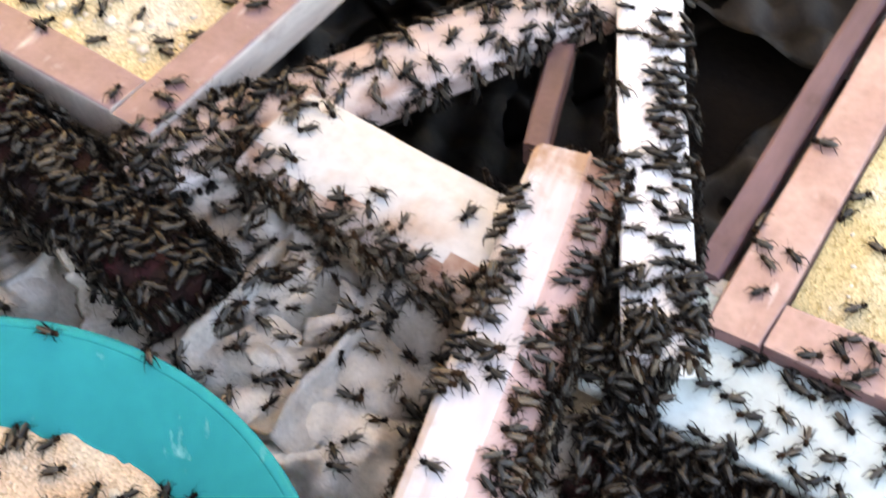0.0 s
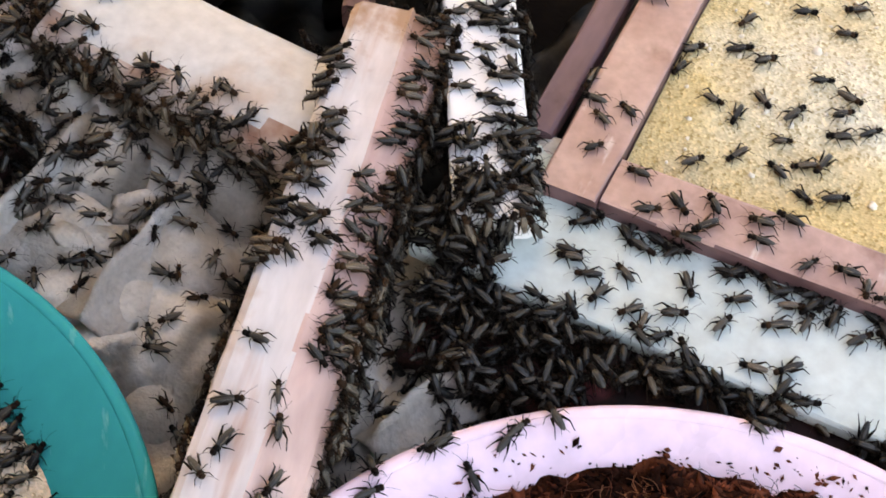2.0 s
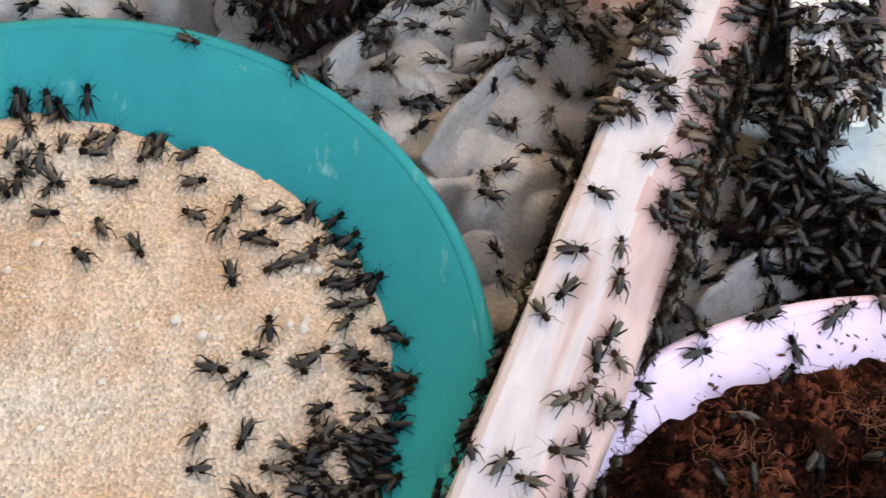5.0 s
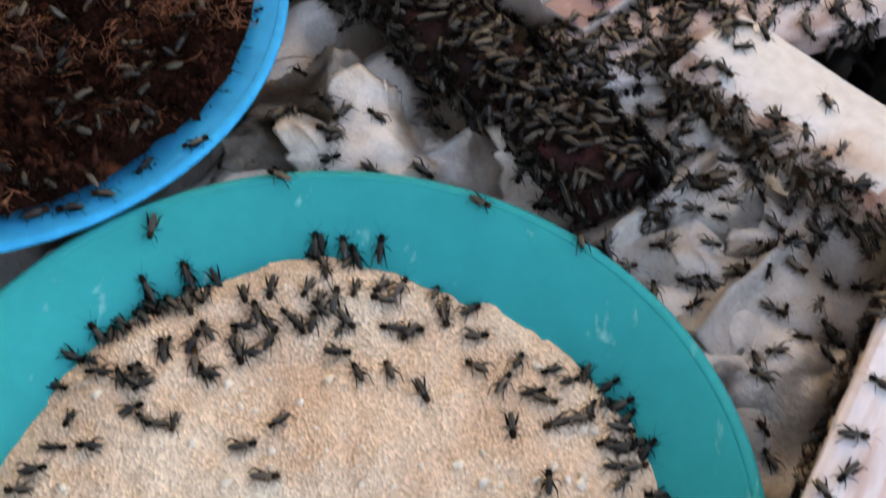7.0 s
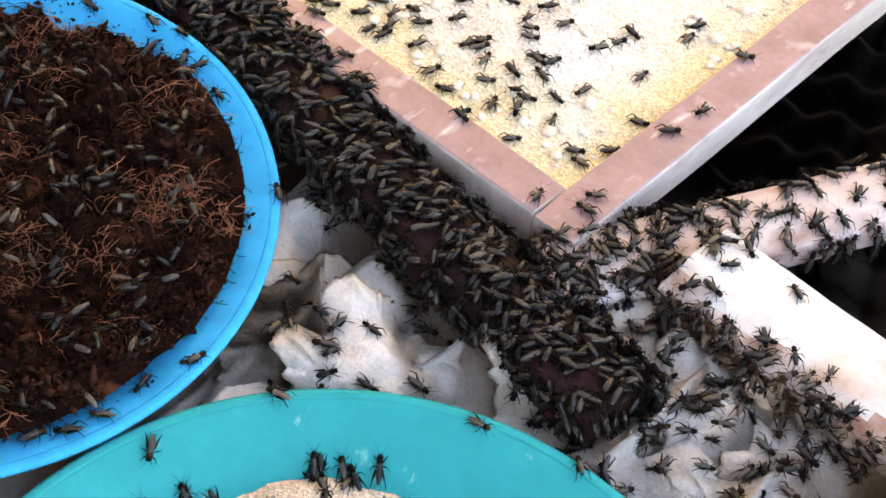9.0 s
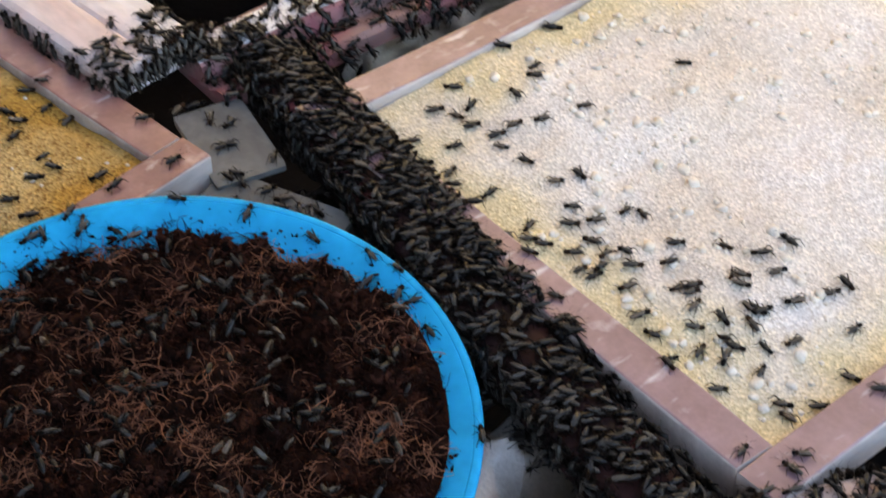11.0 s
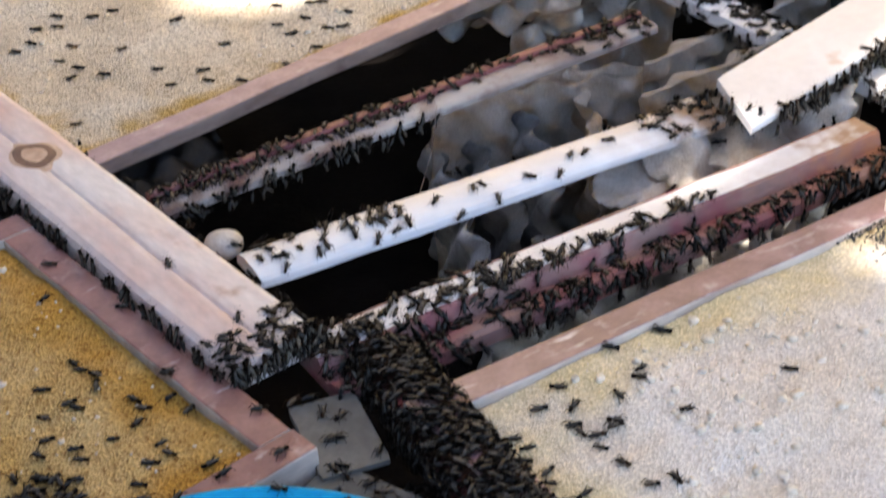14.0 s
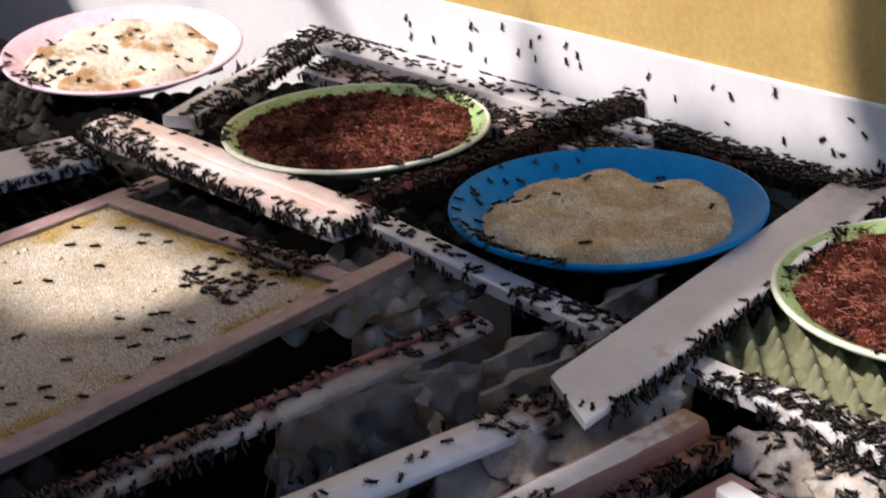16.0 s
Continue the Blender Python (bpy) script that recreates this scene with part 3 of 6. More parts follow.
def trim_profile(w, h, dirn=1):
    """A moulded trim: a flat crown, a groove and a sloping flank on one side."""
    p = [(w * 0.5, -h), (w * 0.5, -h * 0.50), (w * 0.46, -h * 0.36), (w * 0.14, -h * 0.07), (w * 0.10, -0.0004), (w * 0.07, 0),
         (-w * 0.40, 0), (-w * 0.47, -0.002), (-w * 0.5, -0.006), (-w * 0.5, -h)]
    return p if dirn > 0 else [(-y, z) for y, z in reversed(p)]


def groove_profile(w, h):
    """A moulding seen from above as a flat crown, a deep groove and a lower ledge."""
    p = [(w * 0.5, -h), (w * 0.5, -h * 0.55), (w * 0.44, -h * 0.42), (w * 0.30, -h * 0.45), (w * 0.20, -h * 0.62), (w * 0.10, -h * 0.60), (w * 0.04, -0.003), (0, 0),
         (-w * 0.40, 0), (-w * 0.47, -0.002), (-w * 0.5, -0.006), (-w * 0.5, -h)]
    return [(-y, z) for y, z in reversed(p)]


def board(name, p0, p1, z, profile, material, label, z1=None, steps=16, wob=0.0012, seed=0, flank=None, one_flank=0, ragged=0.0, skew=0.0, category="board", group="loose boards"):
    bm = bmesh.new()
    sweep(bm, profile, span(p0, p1), steps, wob, seed)
    if ragged:                      # a broken, splintered end
        for v in bm.verts:
            if v.co.x < 0.004:
                v.co.x += ragged * (noise.noise((v.co.y * 120, v.co.z * 60, 4)) + 0.6 * noise.noise((v.co.y * 320, v.co.z * 160, 9)))
    if skew:                        # an end cut askew
        for v in bm.verts:
            if v.co.x < 0.004:
                v.co.x += v.co.y * skew
    bmesh.ops.recalc_face_normals(bm, faces=bm.faces)
    mats = [material]
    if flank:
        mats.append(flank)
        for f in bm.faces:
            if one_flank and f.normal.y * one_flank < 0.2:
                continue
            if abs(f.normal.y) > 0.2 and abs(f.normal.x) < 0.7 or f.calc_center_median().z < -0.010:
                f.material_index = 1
    ob = link_mesh(name, bm, mats, False)
    ob.matrix_world = along(p0, p1, z, z1=z1)
    return tagged(ob, label, category, group)


BOARDS = {}


def lay(key, name, p0, p1, z, w, profile, material, label, **kw):
    BOARDS[key] = (p0, p1, z, w, kw.get("z1"))
    return board(name, p0, p1, z, profile, material, label, seed=len(BOARDS) * 7, **kw)


lay("K", "dark_board", (-0.476, 0.358), (0.040, -0.167), -0.002, 0.058, dome_profile(0.058, 0.03, 0.012), M_DARKBOARD,
    "dark red-brown board crowded with crickets beside a blue dish")
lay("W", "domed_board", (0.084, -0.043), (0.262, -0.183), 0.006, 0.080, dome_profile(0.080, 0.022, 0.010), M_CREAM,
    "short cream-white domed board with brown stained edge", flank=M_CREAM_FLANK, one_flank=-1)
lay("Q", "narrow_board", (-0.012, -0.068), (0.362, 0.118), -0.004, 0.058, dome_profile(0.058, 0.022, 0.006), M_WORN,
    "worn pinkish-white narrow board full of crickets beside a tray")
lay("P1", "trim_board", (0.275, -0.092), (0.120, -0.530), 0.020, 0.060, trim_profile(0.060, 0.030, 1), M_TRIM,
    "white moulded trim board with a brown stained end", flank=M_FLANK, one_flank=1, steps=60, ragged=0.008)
lay("P2", "narrow_board", (0.345, 0.200), (0.309, -0.240), 0.010, 0.044, flat_profile(0.044, 0.02), M_WHITE,
    "narrow white board lined with crickets on its edge")
lay("S1", "wooden_stick", (0.300, 0.140), (0.250, -0.055), -0.014, 0.016, flat_profile(0.017, 0.02), M_RAIL_DARK,
    "thin red-brown wooden stick over the dark gap")
lay("F", "pale_sheet", (0.290, -0.198), (0.748, -0.492), -0.0110, 0.100, flat_profile(0.100, 0.012), M_FOAM,
    "pale green-white sheet under a wooden tray", wob=0.0006)
lay("M", "dark_board", (0.270, -0.268), (0.680, -0.532), -0.020, 0.07, dome_profile(0.07, 0.03, 0.012), M_DARKBOARD,
    "dark board buried under crickets along a pale sheet")
lay("P5", "wide_board", (-0.557, 0.302), (-1.360, 0.790), 0.016, 0.100, crease_profile(0.100, 0.03), M_PINKISH,
    "wide whitish wooden board with a brown knot", group="loose boards")
lay("Q1", "narrow_board", (-0.800, 0.520), (-0.405, 1.095), -0.002, 0.041, dome_profile(0.041, 0.013, 0.007), M_WORN_SHADED,
    "narrow worn board with a red edge over the dark gap", flank=M_PINKWOOD, one_flank=1)
lay("Q1b", "wooden_strip", (-0.813, 0.529), (-0.419, 1.103), 0.0030, 0.014, flat_profile(0.014, 0.012), M_PINKWOOD, "thin dark red wooden strip along a worn board")
lay("Q2", "narrow_board", (-0.656, 0.447), (-0.282, 0.888), -0.002, 0.062, dome_profile(0.062, 0.018, 0.014), M_WHITE_END[1],
    "narrow white board with a brown stained end over the gap")
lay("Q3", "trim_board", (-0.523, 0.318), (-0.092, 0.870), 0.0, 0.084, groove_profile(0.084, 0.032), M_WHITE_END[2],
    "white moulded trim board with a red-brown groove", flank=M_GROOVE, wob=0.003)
lay("C1", "grey_card", (-0.505, 0.283), (-0.438, 0.205), -0.018, 0.062, flat_profile(0.062, 0.006, 0.001), M_GREY, "small grey card by a tray corner")
lay("C2", "grey_card", (-0.470, 0.190), (-0.350, 0.160), -0.022, 0.05, flat_profile(0.05, 0.006, 0.001), M_GREY, "small grey card under the dark board")
lay("P6", "wide_board", (-0.248, 0.850), (0.088, 1.604), 0.024, 0.100, flat_profile(0.100, 0.011), M_WHITE_END[0],
    "wide smooth white board with a brown stained end beside a dish", skew=0.72)
lay("P7", "wide_board", (-1.268, 1.770), (-0.660, 1.368), 0.014, 0.106, crease_profile(0.106, 0.026), M_PINKISH,
    "wide pinkish-white board with crickets on its edge")
lay("P9", "narrow_board", (-0.665, 1.420), (-0.238, 1.092), -0.002, 0.058, flat_profile(0.046, 0.02), M_WHITE, "narrow white board along a blue dish")
lay("P10", "narrow_board", (-1.150, 1.820), (-1.075, 2.300), 0.004, 0.066, flat_profile(0.066, 0.024), M_WHITE, "white board between two dishes")
lay("P12", "wide_board", (-1.690, 1.257), (-1.275, 1.695), -0.015, 0.150, flat_profile(0.150, 0.024), M_WHITE, "wide greyish white board behind a tray")
lay("P13", "narrow_board", (-1.120, 2.400), (-0.260, 1.825), 0.004, 0.080, flat_profile(0.080, 0.024), M_WHITE, "white board along the pen wall")
lay("D1", "dark_board", (-0.700, 1.470), (-0.285, 2.010), 0.004, 0.060, dome_profile(0.060, 0.03, 0.006), M_DARKBOARD, "dark rough board between two dishes", z1=0.026)
lay("P11", "narrow_board", (-0.135, 1.030), (0.300, 0.735), -0.006, 0.046, flat_profile(0.046, 0.02), M_WHITE, "narrow white board beside an olive egg tray")
lay("N1", "narrow_board", (-1.000, 2.175), (-0.300, 1.735), -0.004, 0.085, flat_profile(0.085, 0.024), M_PINKISH, "board hidden under a band of crickets")

lay("N2", "dark_board", (-0.275, 1.850), (0.035, 1.640), -0.004, 0.070, flat_profile(0.070, 0.022), M_DARKBOARD, "dark board under crickets at the foot of the wall")

lay("S3", "wooden_stick", (0.655, 0.335), (0.345, -0.168), -0.006, 0.018, flat_profile(0.018, 0.016), M_MAUVE, "dull mauve-brown wooden stick along the side of a tray")

# ---------------------------------------------------------------- round dishes
def lathe(bm, prof, n=96, mat=0):
    rings = []
    for r, z in prof:
        rings.append([bm.verts.new((r * math.cos(2 * math.pi * k / n), r * math.sin(2 * math.pi * k / n), z)) for k in range(n)])
    for a, b in zip(rings, rings[1:]):
        for k in range(n):
            f = bm.faces.new((a[k], a[(k + 1) % n], b[(k + 1) % n], b[k]))
            f.material_index = mat
    return rings


def dish(x, y, z, material, rim_material, label, filling, fill_label, seed, r=0.235, tilt=(0, 0), deep=1.0, rfill=0.205, level=-0.020, fibres=0, fibre_mat=None, edge_noise=0.010, slump=1.0, coarse=1.0, lean=(0, 0), aside=(0, 0)):
    """A round plastic dish, its rim at height z, with what it holds."""
    m = pose(x, y, z, tilt[0], tilt[1], 0)
    d = empty("round_dish", m @ pose(0, 0, -0.046 * deep))
    tagged(d, label, "dish", "round plastic dishes")
    k = r / 0.235
    up = 0.046 * deep
    bm = bmesh.new()
    inner = [(0.001, -0.040), (0.150, -0.040), (0.166, -0.037), (0.178, -0.031), (0.206, -0.012), (0.220, -0.0045), (0.2265, -0.0013), (0.2282, -0.0008)]
    outer = [(0.2284, -0.0055), (0.207, -0.016), (0.180, -0.035), (0.167, -0.042), (0.150, -0.045), (0.148, -0.046), (0.001, -0.0445)]
    lathe(bm, [(a * k, b * deep + up) for a, b in inner] + [(a * k, b * deep + up) for a, b in outer])
    bmesh.ops.recalc_face_normals(bm, faces=bm.faces)
    part("bowl", bm, material, d)
    bm = bmesh.new()
    lip = [(0.2272, -0.0062), (0.2274, -0.0008), (0.2290, -0.0002), (0.232, 0.0), (0.2345, -0.001), (0.2352, -0.004), (0.2340, -0.0075), (0.2315, -0.0080), (0.2284, -0.0062)]
    lathe(bm, [(a * k, b * (deep + 1) / 2 + up) for a, b in lip + lip[:1]])
    bmesh.ops.recalc_face_normals(bm, faces=bm.faces)
    part("rim", bm, rim_material, d)
    # contents
    wall = [(a * k, b * deep) for a, b in inner]

    def wall_z(q):
        for (r0, z0), (r1, z1) in zip(wall, wall[1:]):
            if r0 <= q <= r1:
                return z0 + (z1 - z0) * (q - r0) / (r1 - r0)
        return wall[-1][1]
    bm = bmesh.new()
    n, rings, prev = 160, 56, None
    rmax = rfill * k

    def reach(a):
        return 1 + aside[0] * math.cos(a - radians(aside[1]))
    rough = 0.016 if fibres else 0.003
    for i in range(rings + 1):
        rr = rmax * i / rings
        ring = []
        for j in range(n):
            a = 2 * math.pi * j / n
            px, py = rr * reach(a) * math.cos(a), rr * reach(a) * math.sin(a)
            t = max(0, rr / rmax - 0.80) / 0.20
            rg = rough * (1 - 0.75 * t) if fibres else rough
            zz = level + px * lean[0] + py * lean[1] + edge_noise * noise.noise((px * 11, py * 11, seed)) + rg * noise.noise((px * 60, py * 60, seed)) + rg * 0.5 * noise.noise((px * 170, py * 170, seed))
            zz -= slump * (0.011 if fibres else 0.020) * t * t + slump * (0.007 if fibres else 0.012) * t * (0.6 + noise.noise((math.cos(a) * 3, math.sin(a) * 3, seed + 1)))
            ring.append(bm.verts.new((px, py, max(zz, wall_z(max(rr * reach(a), 0.0011 * k)) - 0.0014))))
            if i == 0:
                break
        if prev is not None:
            for j in range(n):
                if len(prev) == 1:
                    bm.faces.new((prev[0], ring[j], ring[(j + 1) % n]))
                else:
                    bm.faces.new((prev[j], ring[j], ring[(j + 1) % n], prev[(j + 1) % n]))
        prev = ring
    rng = random.Random(seed)
    # fibres in tufts
    def ground_z(px, py):
        rr = math.hypot(px, py)
        t = max(0, rr / rmax - 0.80) / 0.20
        return level + px * lean[0] + py * lean[1] + edge_noise * noise.noise((px * 11, py * 11, seed)) + rough * 0.7 * noise.noise((px * 60, py * 60, seed)) - slump * 0.014 * t
    for _ in range(fibres // 20):
        rr, a = rmax * 0.95 * math.sqrt(rng.random()), rng.uniform(0, 6.283)
        cx, cy = rr * math.cos(a), rr * math.sin(a)
        tone = noise.noise((cx * 20, cy * 20, seed + 7)) + rng.uniform(-0.3, 0.3)
        mi = 1 if tone > 0.15 else 2 if tone > -0.02 else 3
        lie, spread = rng.uniform(0, 6.283), rng.uniform(0.3, 1.6)
        for _ in range(rng.randint(6, 20)):
            px, py = cx + rng.gauss(0, 0.006), cy + rng.gauss(0, 0.006)
            if math.hypot(px, py) > rmax * 0.97:
                continue
            p = Vector((px, py, ground_z(px, py) + rng.uniform(-0.0005, 0.004)))
            h = lie + rng.gauss(0, spread)
            turn, rise, step, th = rng.uniform(-0.55, 0.55), rng.uniform(-0.2, 0.7), rng.uniform(0.0012, 0.0036) * coarse, rng.uniform(0.00007, 0.00020) * coarse ** 2
            last = None
            for s in range(6):
                dirn = Vector((math.cos(h), math.sin(h), rise))
                side = Vector((-math.sin(h), math.cos(h), 0)) * th
                ring = [bm.verts.new(p + side), bm.verts.new(p - side), bm.verts.new(p + Vector((0, 0, th * 1.5)))]
                if last:
                    for q in range(3):
                        bm.faces.new((last[q], last[(q + 1) % 3], ring[(q + 1) % 3], ring[q])).material_index = mi
                last = ring
                p = p + dirn * step
                h += turn + rng.uniform(-0.3, 0.3)
                rise -= 0.2
    for _ in range(0 if fibres else 420):
        rr, a = rmax * 0.80 * math.sqrt(rng.random()), rng.uniform(0, 6.283)
        px, py = rr * math.cos(a), rr * math.sin(a)
        size = rng.uniform(0.0006, 0.0016) if rng.random() < 0.85 else rng.uniform(0.0018, 0.0036)
        zc = level + edge_noise * noise.noise((px * 11, py * 11, seed)) + rough * noise.noise((px * 60, py * 60, seed)) + size * 0.2
        g = bmesh.ops.create_icosphere(bm, subdivisions=1, radius=size, matrix=Matrix.Translation((px, py, zc)))
        for v in g["verts"]:
            v.co.z = zc + (v.co.z - zc) * 0.6
            v.co += Vector((rng.uniform(-1, 1), rng.uniform(-1, 1), rng.uniform(-1, 1))) * size * 0.35
            for f in v.link_faces:
                f.material_index = 2
    for _ in range(int(min(12000, fibres) * 1.5) if fibres else 0):
        a = rng.uniform(0, 6.283)
        rr = min(0.221 * k, rmax * reach(a) * math.sqrt(rng.random()) * (1 + min(0.004, max(0, rng.gauss(0, 0.003)))))
        px, py = rr * math.cos(a), rr * math.sin(a)
        t = max(0, rr / rmax / reach(a) - 0.80) / 0.20
        zz = level + px * lean[0] + py * lean[1] + edge_noise * noise.noise((px * 11, py * 11, seed)) + rough * 0.6 * noise.noise((px * 60, py * 60, seed)) - slump * 0.011 * t * t - slump * 0.007 * t * (0.6 + noise.noise((math.cos(a) * 3, math.sin(a) * 3, seed + 1)))
        strewn = rng.random() < (0.012 if filling is M_COIR_DARK else 0.035) and noise.noise((math.cos(a) * 4, math.sin(a) * 4, seed + 5)) > -0.05
        if strewn:
            rr = min(0.2240 * k, rmax * reach(a) + abs(rng.gauss(0, 0.0050)))
            px, py, zz, t = rr * math.cos(a), rr * math.sin(a), -1.0, 0.9
        elif zz < wall_z(rr) - 0.001 and rng.random() < 0.9:
            continue
        zz = max(zz, wall_z(rr) + 0.0004)
        size = (rng.uniform(0.0007, 0.0022) if rng.random() < 0.8 else rng.uniform(0.0022, 0.0042)) * (0.5 if t > 0.8 else 1)
        axis = Vector((rng.uniform(-1, 1), rng.uniform(-1, 1), rng.uniform(-0.5, 0.5))).normalized() * size * rng.uniform(1, 2.4)
        sid = axis.cross(Vector((rng.uniform(-1, 1), rng.uniform(-1, 1), 1))).normalized() * size * rng.uniform(0.5, 1)
        upv = axis.cross(sid).normalized() * size * rng.uniform(0.4, 0.9)
        c0 = Vector((px, py, zz + size * 0.3))
        pts = [bm.verts.new(c0 + q) for q in (axis, sid, -axis, -sid, upv, -upv)]
        mi = 2 if noise.noise((px * 25, py * 25, seed + 9)) + rng.uniform(-0.35, 0.35) > 0.02 else 3
        for q in range(4):
            bm.faces.new((pts[q], pts[(q + 1) % 4], pts[4])).material_index = mi
            bm.faces.new((pts[(q + 1) % 4], pts[q], pts[5])).material_index = mi
    ob = link_mesh("coir" if fibres else "rice_bran", bm, [filling, fibre_mat or filling, M_FIBRE_RED if filling is M_COIR_RED else M_CRUMB_BROWN if filling is M_COIR_DARK else M_CRUMB if fibres else M_LUMP, filling if filling is M_COIR_RED else M_CRUMB_DARK])
    ob.matrix_world = m
    tagged(ob, fill_label, "coir" if fibres else "bran", kind="stuff")
    return d


dish(-0.105, -0.409, -0.014, M_TEAL, M_TEAL, "teal plastic dish of pale bran beside a white trim board", M_BRAN, "pale beige rice bran in a teal dish", 11, 0.237, level=-0.022)
dish(0.335, -0.583, -0.007, M_PINK, M_PINK, "pale pink plastic dish filled with dark coir", M_COIR, "damp dark red-brown coir fibre in a pink dish", 12, 0.235, level=-0.006, rfill=0.2085, slump=0.40, lean=(0.008, -0.008), aside=(0.045, 15), coarse=1.12, fibres=20000, fibre_mat=M_FIBRE)
dish(-0.4099, -0.0723, 0.0040, M_BLUE, M_BLUE, "bright blue plastic dish filled with dark coir", M_COIR_DARK, "damp dark brown coir fibre in a blue dish", 13, 0.2195, tilt=(1.7, 2.6), deep=0.62, rfill=0.210, level=-0.0030, slump=0.35, lean=(0.034, -0.032), coarse=1.3, fibres=20000, fibre_mat=M_FIBRE)
dish(-0.293, 1.423, 0.038, M_BLUE_DEEP, M_BLUE_DEEP, "bright blue plastic dish of grey-beige bran by a white board", M_BRAN_GREY, "grey-beige rice bran heaped in a blue dish", 14, 0.234, level=-0.015, edge_noise=0.028, slump=1.7)
dish(-0.786, 1.760, 0.024, M_GREEN, M_RIMWHITE, "light green plastic dish of red-brown coir", M_COIR_RED, "red-brown coir fibre in a green dish", 15, 0.234, level=-0.008, rfill=0.214, slump=0.6, coarse=1.8, fibres=6000, fibre_mat=M_FIBRE_RED)
dish(0.190, 1.215, 0.030, M_GREEN, M_RIMWHITE, "light green plastic dish of coir over an olive egg tray", M_COIR_RED, "bright red-brown coir fibre in a green dish", 16, 0.234, level=-0.008, rfill=0.214, slump=0.6, coarse=1.8, fibres=6000, fibre_mat=M_FIBRE_RED)
dish(-1.420, 2.170, 0.030, M_PINK, M_PINK, "pale pink plastic dish of pale bran by the wall", M_BRAN_PALE, "pale rice bran heaped in a pink dish", 17, 0.248, tilt=(5.0, 2.5), level=-0.014, edge_noise=0.022, slump=1.4)


# ---------------------------------------------------------------- moulded pulp egg trays
def egg_tray_mesh(name, pitch, amp, size, n, seed, material, lip=0.0, crumple=0.0, edge=0.35, posts=False, torn=0.0, rim=0.0):
    bm = bmesh.new()
    g = {}
    for i in range(n + 1):
        for j in range(n + 1):
            x, y = size * (i / n - 0.5), size * (j / n - 0.5)
            far = max(abs(2 * i / n - 1), abs(2 * j / n - 1))
            if torn:                # a torn-off scrap: the square drawn in to an uneven round outline
                a = math.atan2(y, x)
                q = far * size / 2 * torn * (1 + 0.5 * noise.noise((math.cos(a) * 1.5, math.sin(a) * 1.5, seed)) + far ** 6 * (0.10 * noise.noise((math.cos(a) * 6, math.sin(a) * 6, seed)) + 0.07 * noise.noise((math.cos(a) * 17, math.sin(a) * 17, seed))))
                x, y = q * math.cos(a), q * math.sin(a)
            c = math.cos(2 * math.pi * x / pitch) * math.cos(2 * math.pi * y / pitch)
            h = amp * (abs(c) ** 0.72 if c > 0 else -0.75 * abs(c) ** 1.2)
            if posts:               # tall narrow posts between round cups
                h = amp * (1.9 * max(c, 0) ** 1.4 - 0.5 * max(-c, 0) ** 0.8)
            e = min(i, j, n - i, n - j) / n
            h = h * min(1, e * 14 + edge) + 0.004 * noise.noise((x * 14, y * 14, seed)) + 0.0012 * noise.noise((x * 70, y * 70, seed)) + 0.006 * crumple * abs(noise.noise((x * 24, y * 24, seed + 9)))
            h += rim * max(0.0, 1 - e * n / 3) ** 1.5
            if lip:
                h += lip * math.exp(-(n - j) * 0.9) * (1 + 0.5 * noise.noise((x * 18, seed, 2)))
                y += 0.010 * noise.noise((x * 12, seed, 7)) * math.exp(-(n - j) * 0.3)
            if torn:
                h -= 0.014 * far ** 4
            elif e == 0:
                x += 0.003 * noise.noise((x * 40, y * 40, seed + 2))
                y += 0.003 * noise.noise((x * 40, y * 40, seed + 4))
            g[i, j] = bm.verts.new((x, y, h))
    for i in range(n):
        for j in range(n):
            bm.faces.new((g[i, j], g[i + 1, j], g[i + 1, j + 1], g[i, j + 1]))
    r = bmesh.ops.solidify(bm, geom=list(bm.faces), thickness=0.0030)
    me = bpy.data.meshes.new(name)
    bm.to_mesh(me)
    bm.free()
    me.materials.append(material)
    me.polygons.foreach_set("use_smooth", [True] * len(me.polygons))
    return me


EGG = [egg_tray_mesh("egg_tray", 0.074, 0.019, 0.30, 40, s, M_CARTON, edge=0.95) for s in (1, 2, 3)]
EGG_STAND = [egg_tray_mesh("egg_tray", 0.070, 0.0150, 0.30, 64, s, M_CARTON_GREY, edge=0.98, rim=0.009) for s in (21, 22, 23)]
EGG_STAND_PALE = [egg_tray_mesh("egg_tray", 0.070, 0.0150, 0.30, 64, s, M_CARTON, edge=0.98, rim=0.009) for s in (24, 25, 26)]
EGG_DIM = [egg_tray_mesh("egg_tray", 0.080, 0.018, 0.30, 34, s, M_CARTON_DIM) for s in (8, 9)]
EGG_SOFT = [egg_tray_mesh("egg_tray", 0.118, 0.0125, 0.30, 60, s, M_CARTON, 0.007, 0.10) for s in (5, 6, 7)]
EGG_ARCH = [egg_tray_mesh("egg_tray", 0.084, 0.024, 0.30, 72, s, M_CARTON, 0.012, 0.5, edge=0.35, rim=0.012) for s in (14, 15, 16)]
EGG_GREEN = egg_tray_mesh("egg_tray", 0.048, 0.0145, 0.30, 100, 4, M_CARTON_GREEN, edge=0.9, posts=True)
DISHES = [(-0.105, -0.409), (0.335, -0.583), (-0.410, -0.072)]


BOWLS = [(-0.105, -0.409, -0.014, 1.0), (0.335, -0.583, -0.007, 1.0), (-0.410, -0.072, -0.006, 0.7)]
UNDER = ((0.0, -0.046), (0.150, -0.046), (0.180, -0.036), (0.207, -0.017), (0.228, -0.007), (0.240, -0.004))


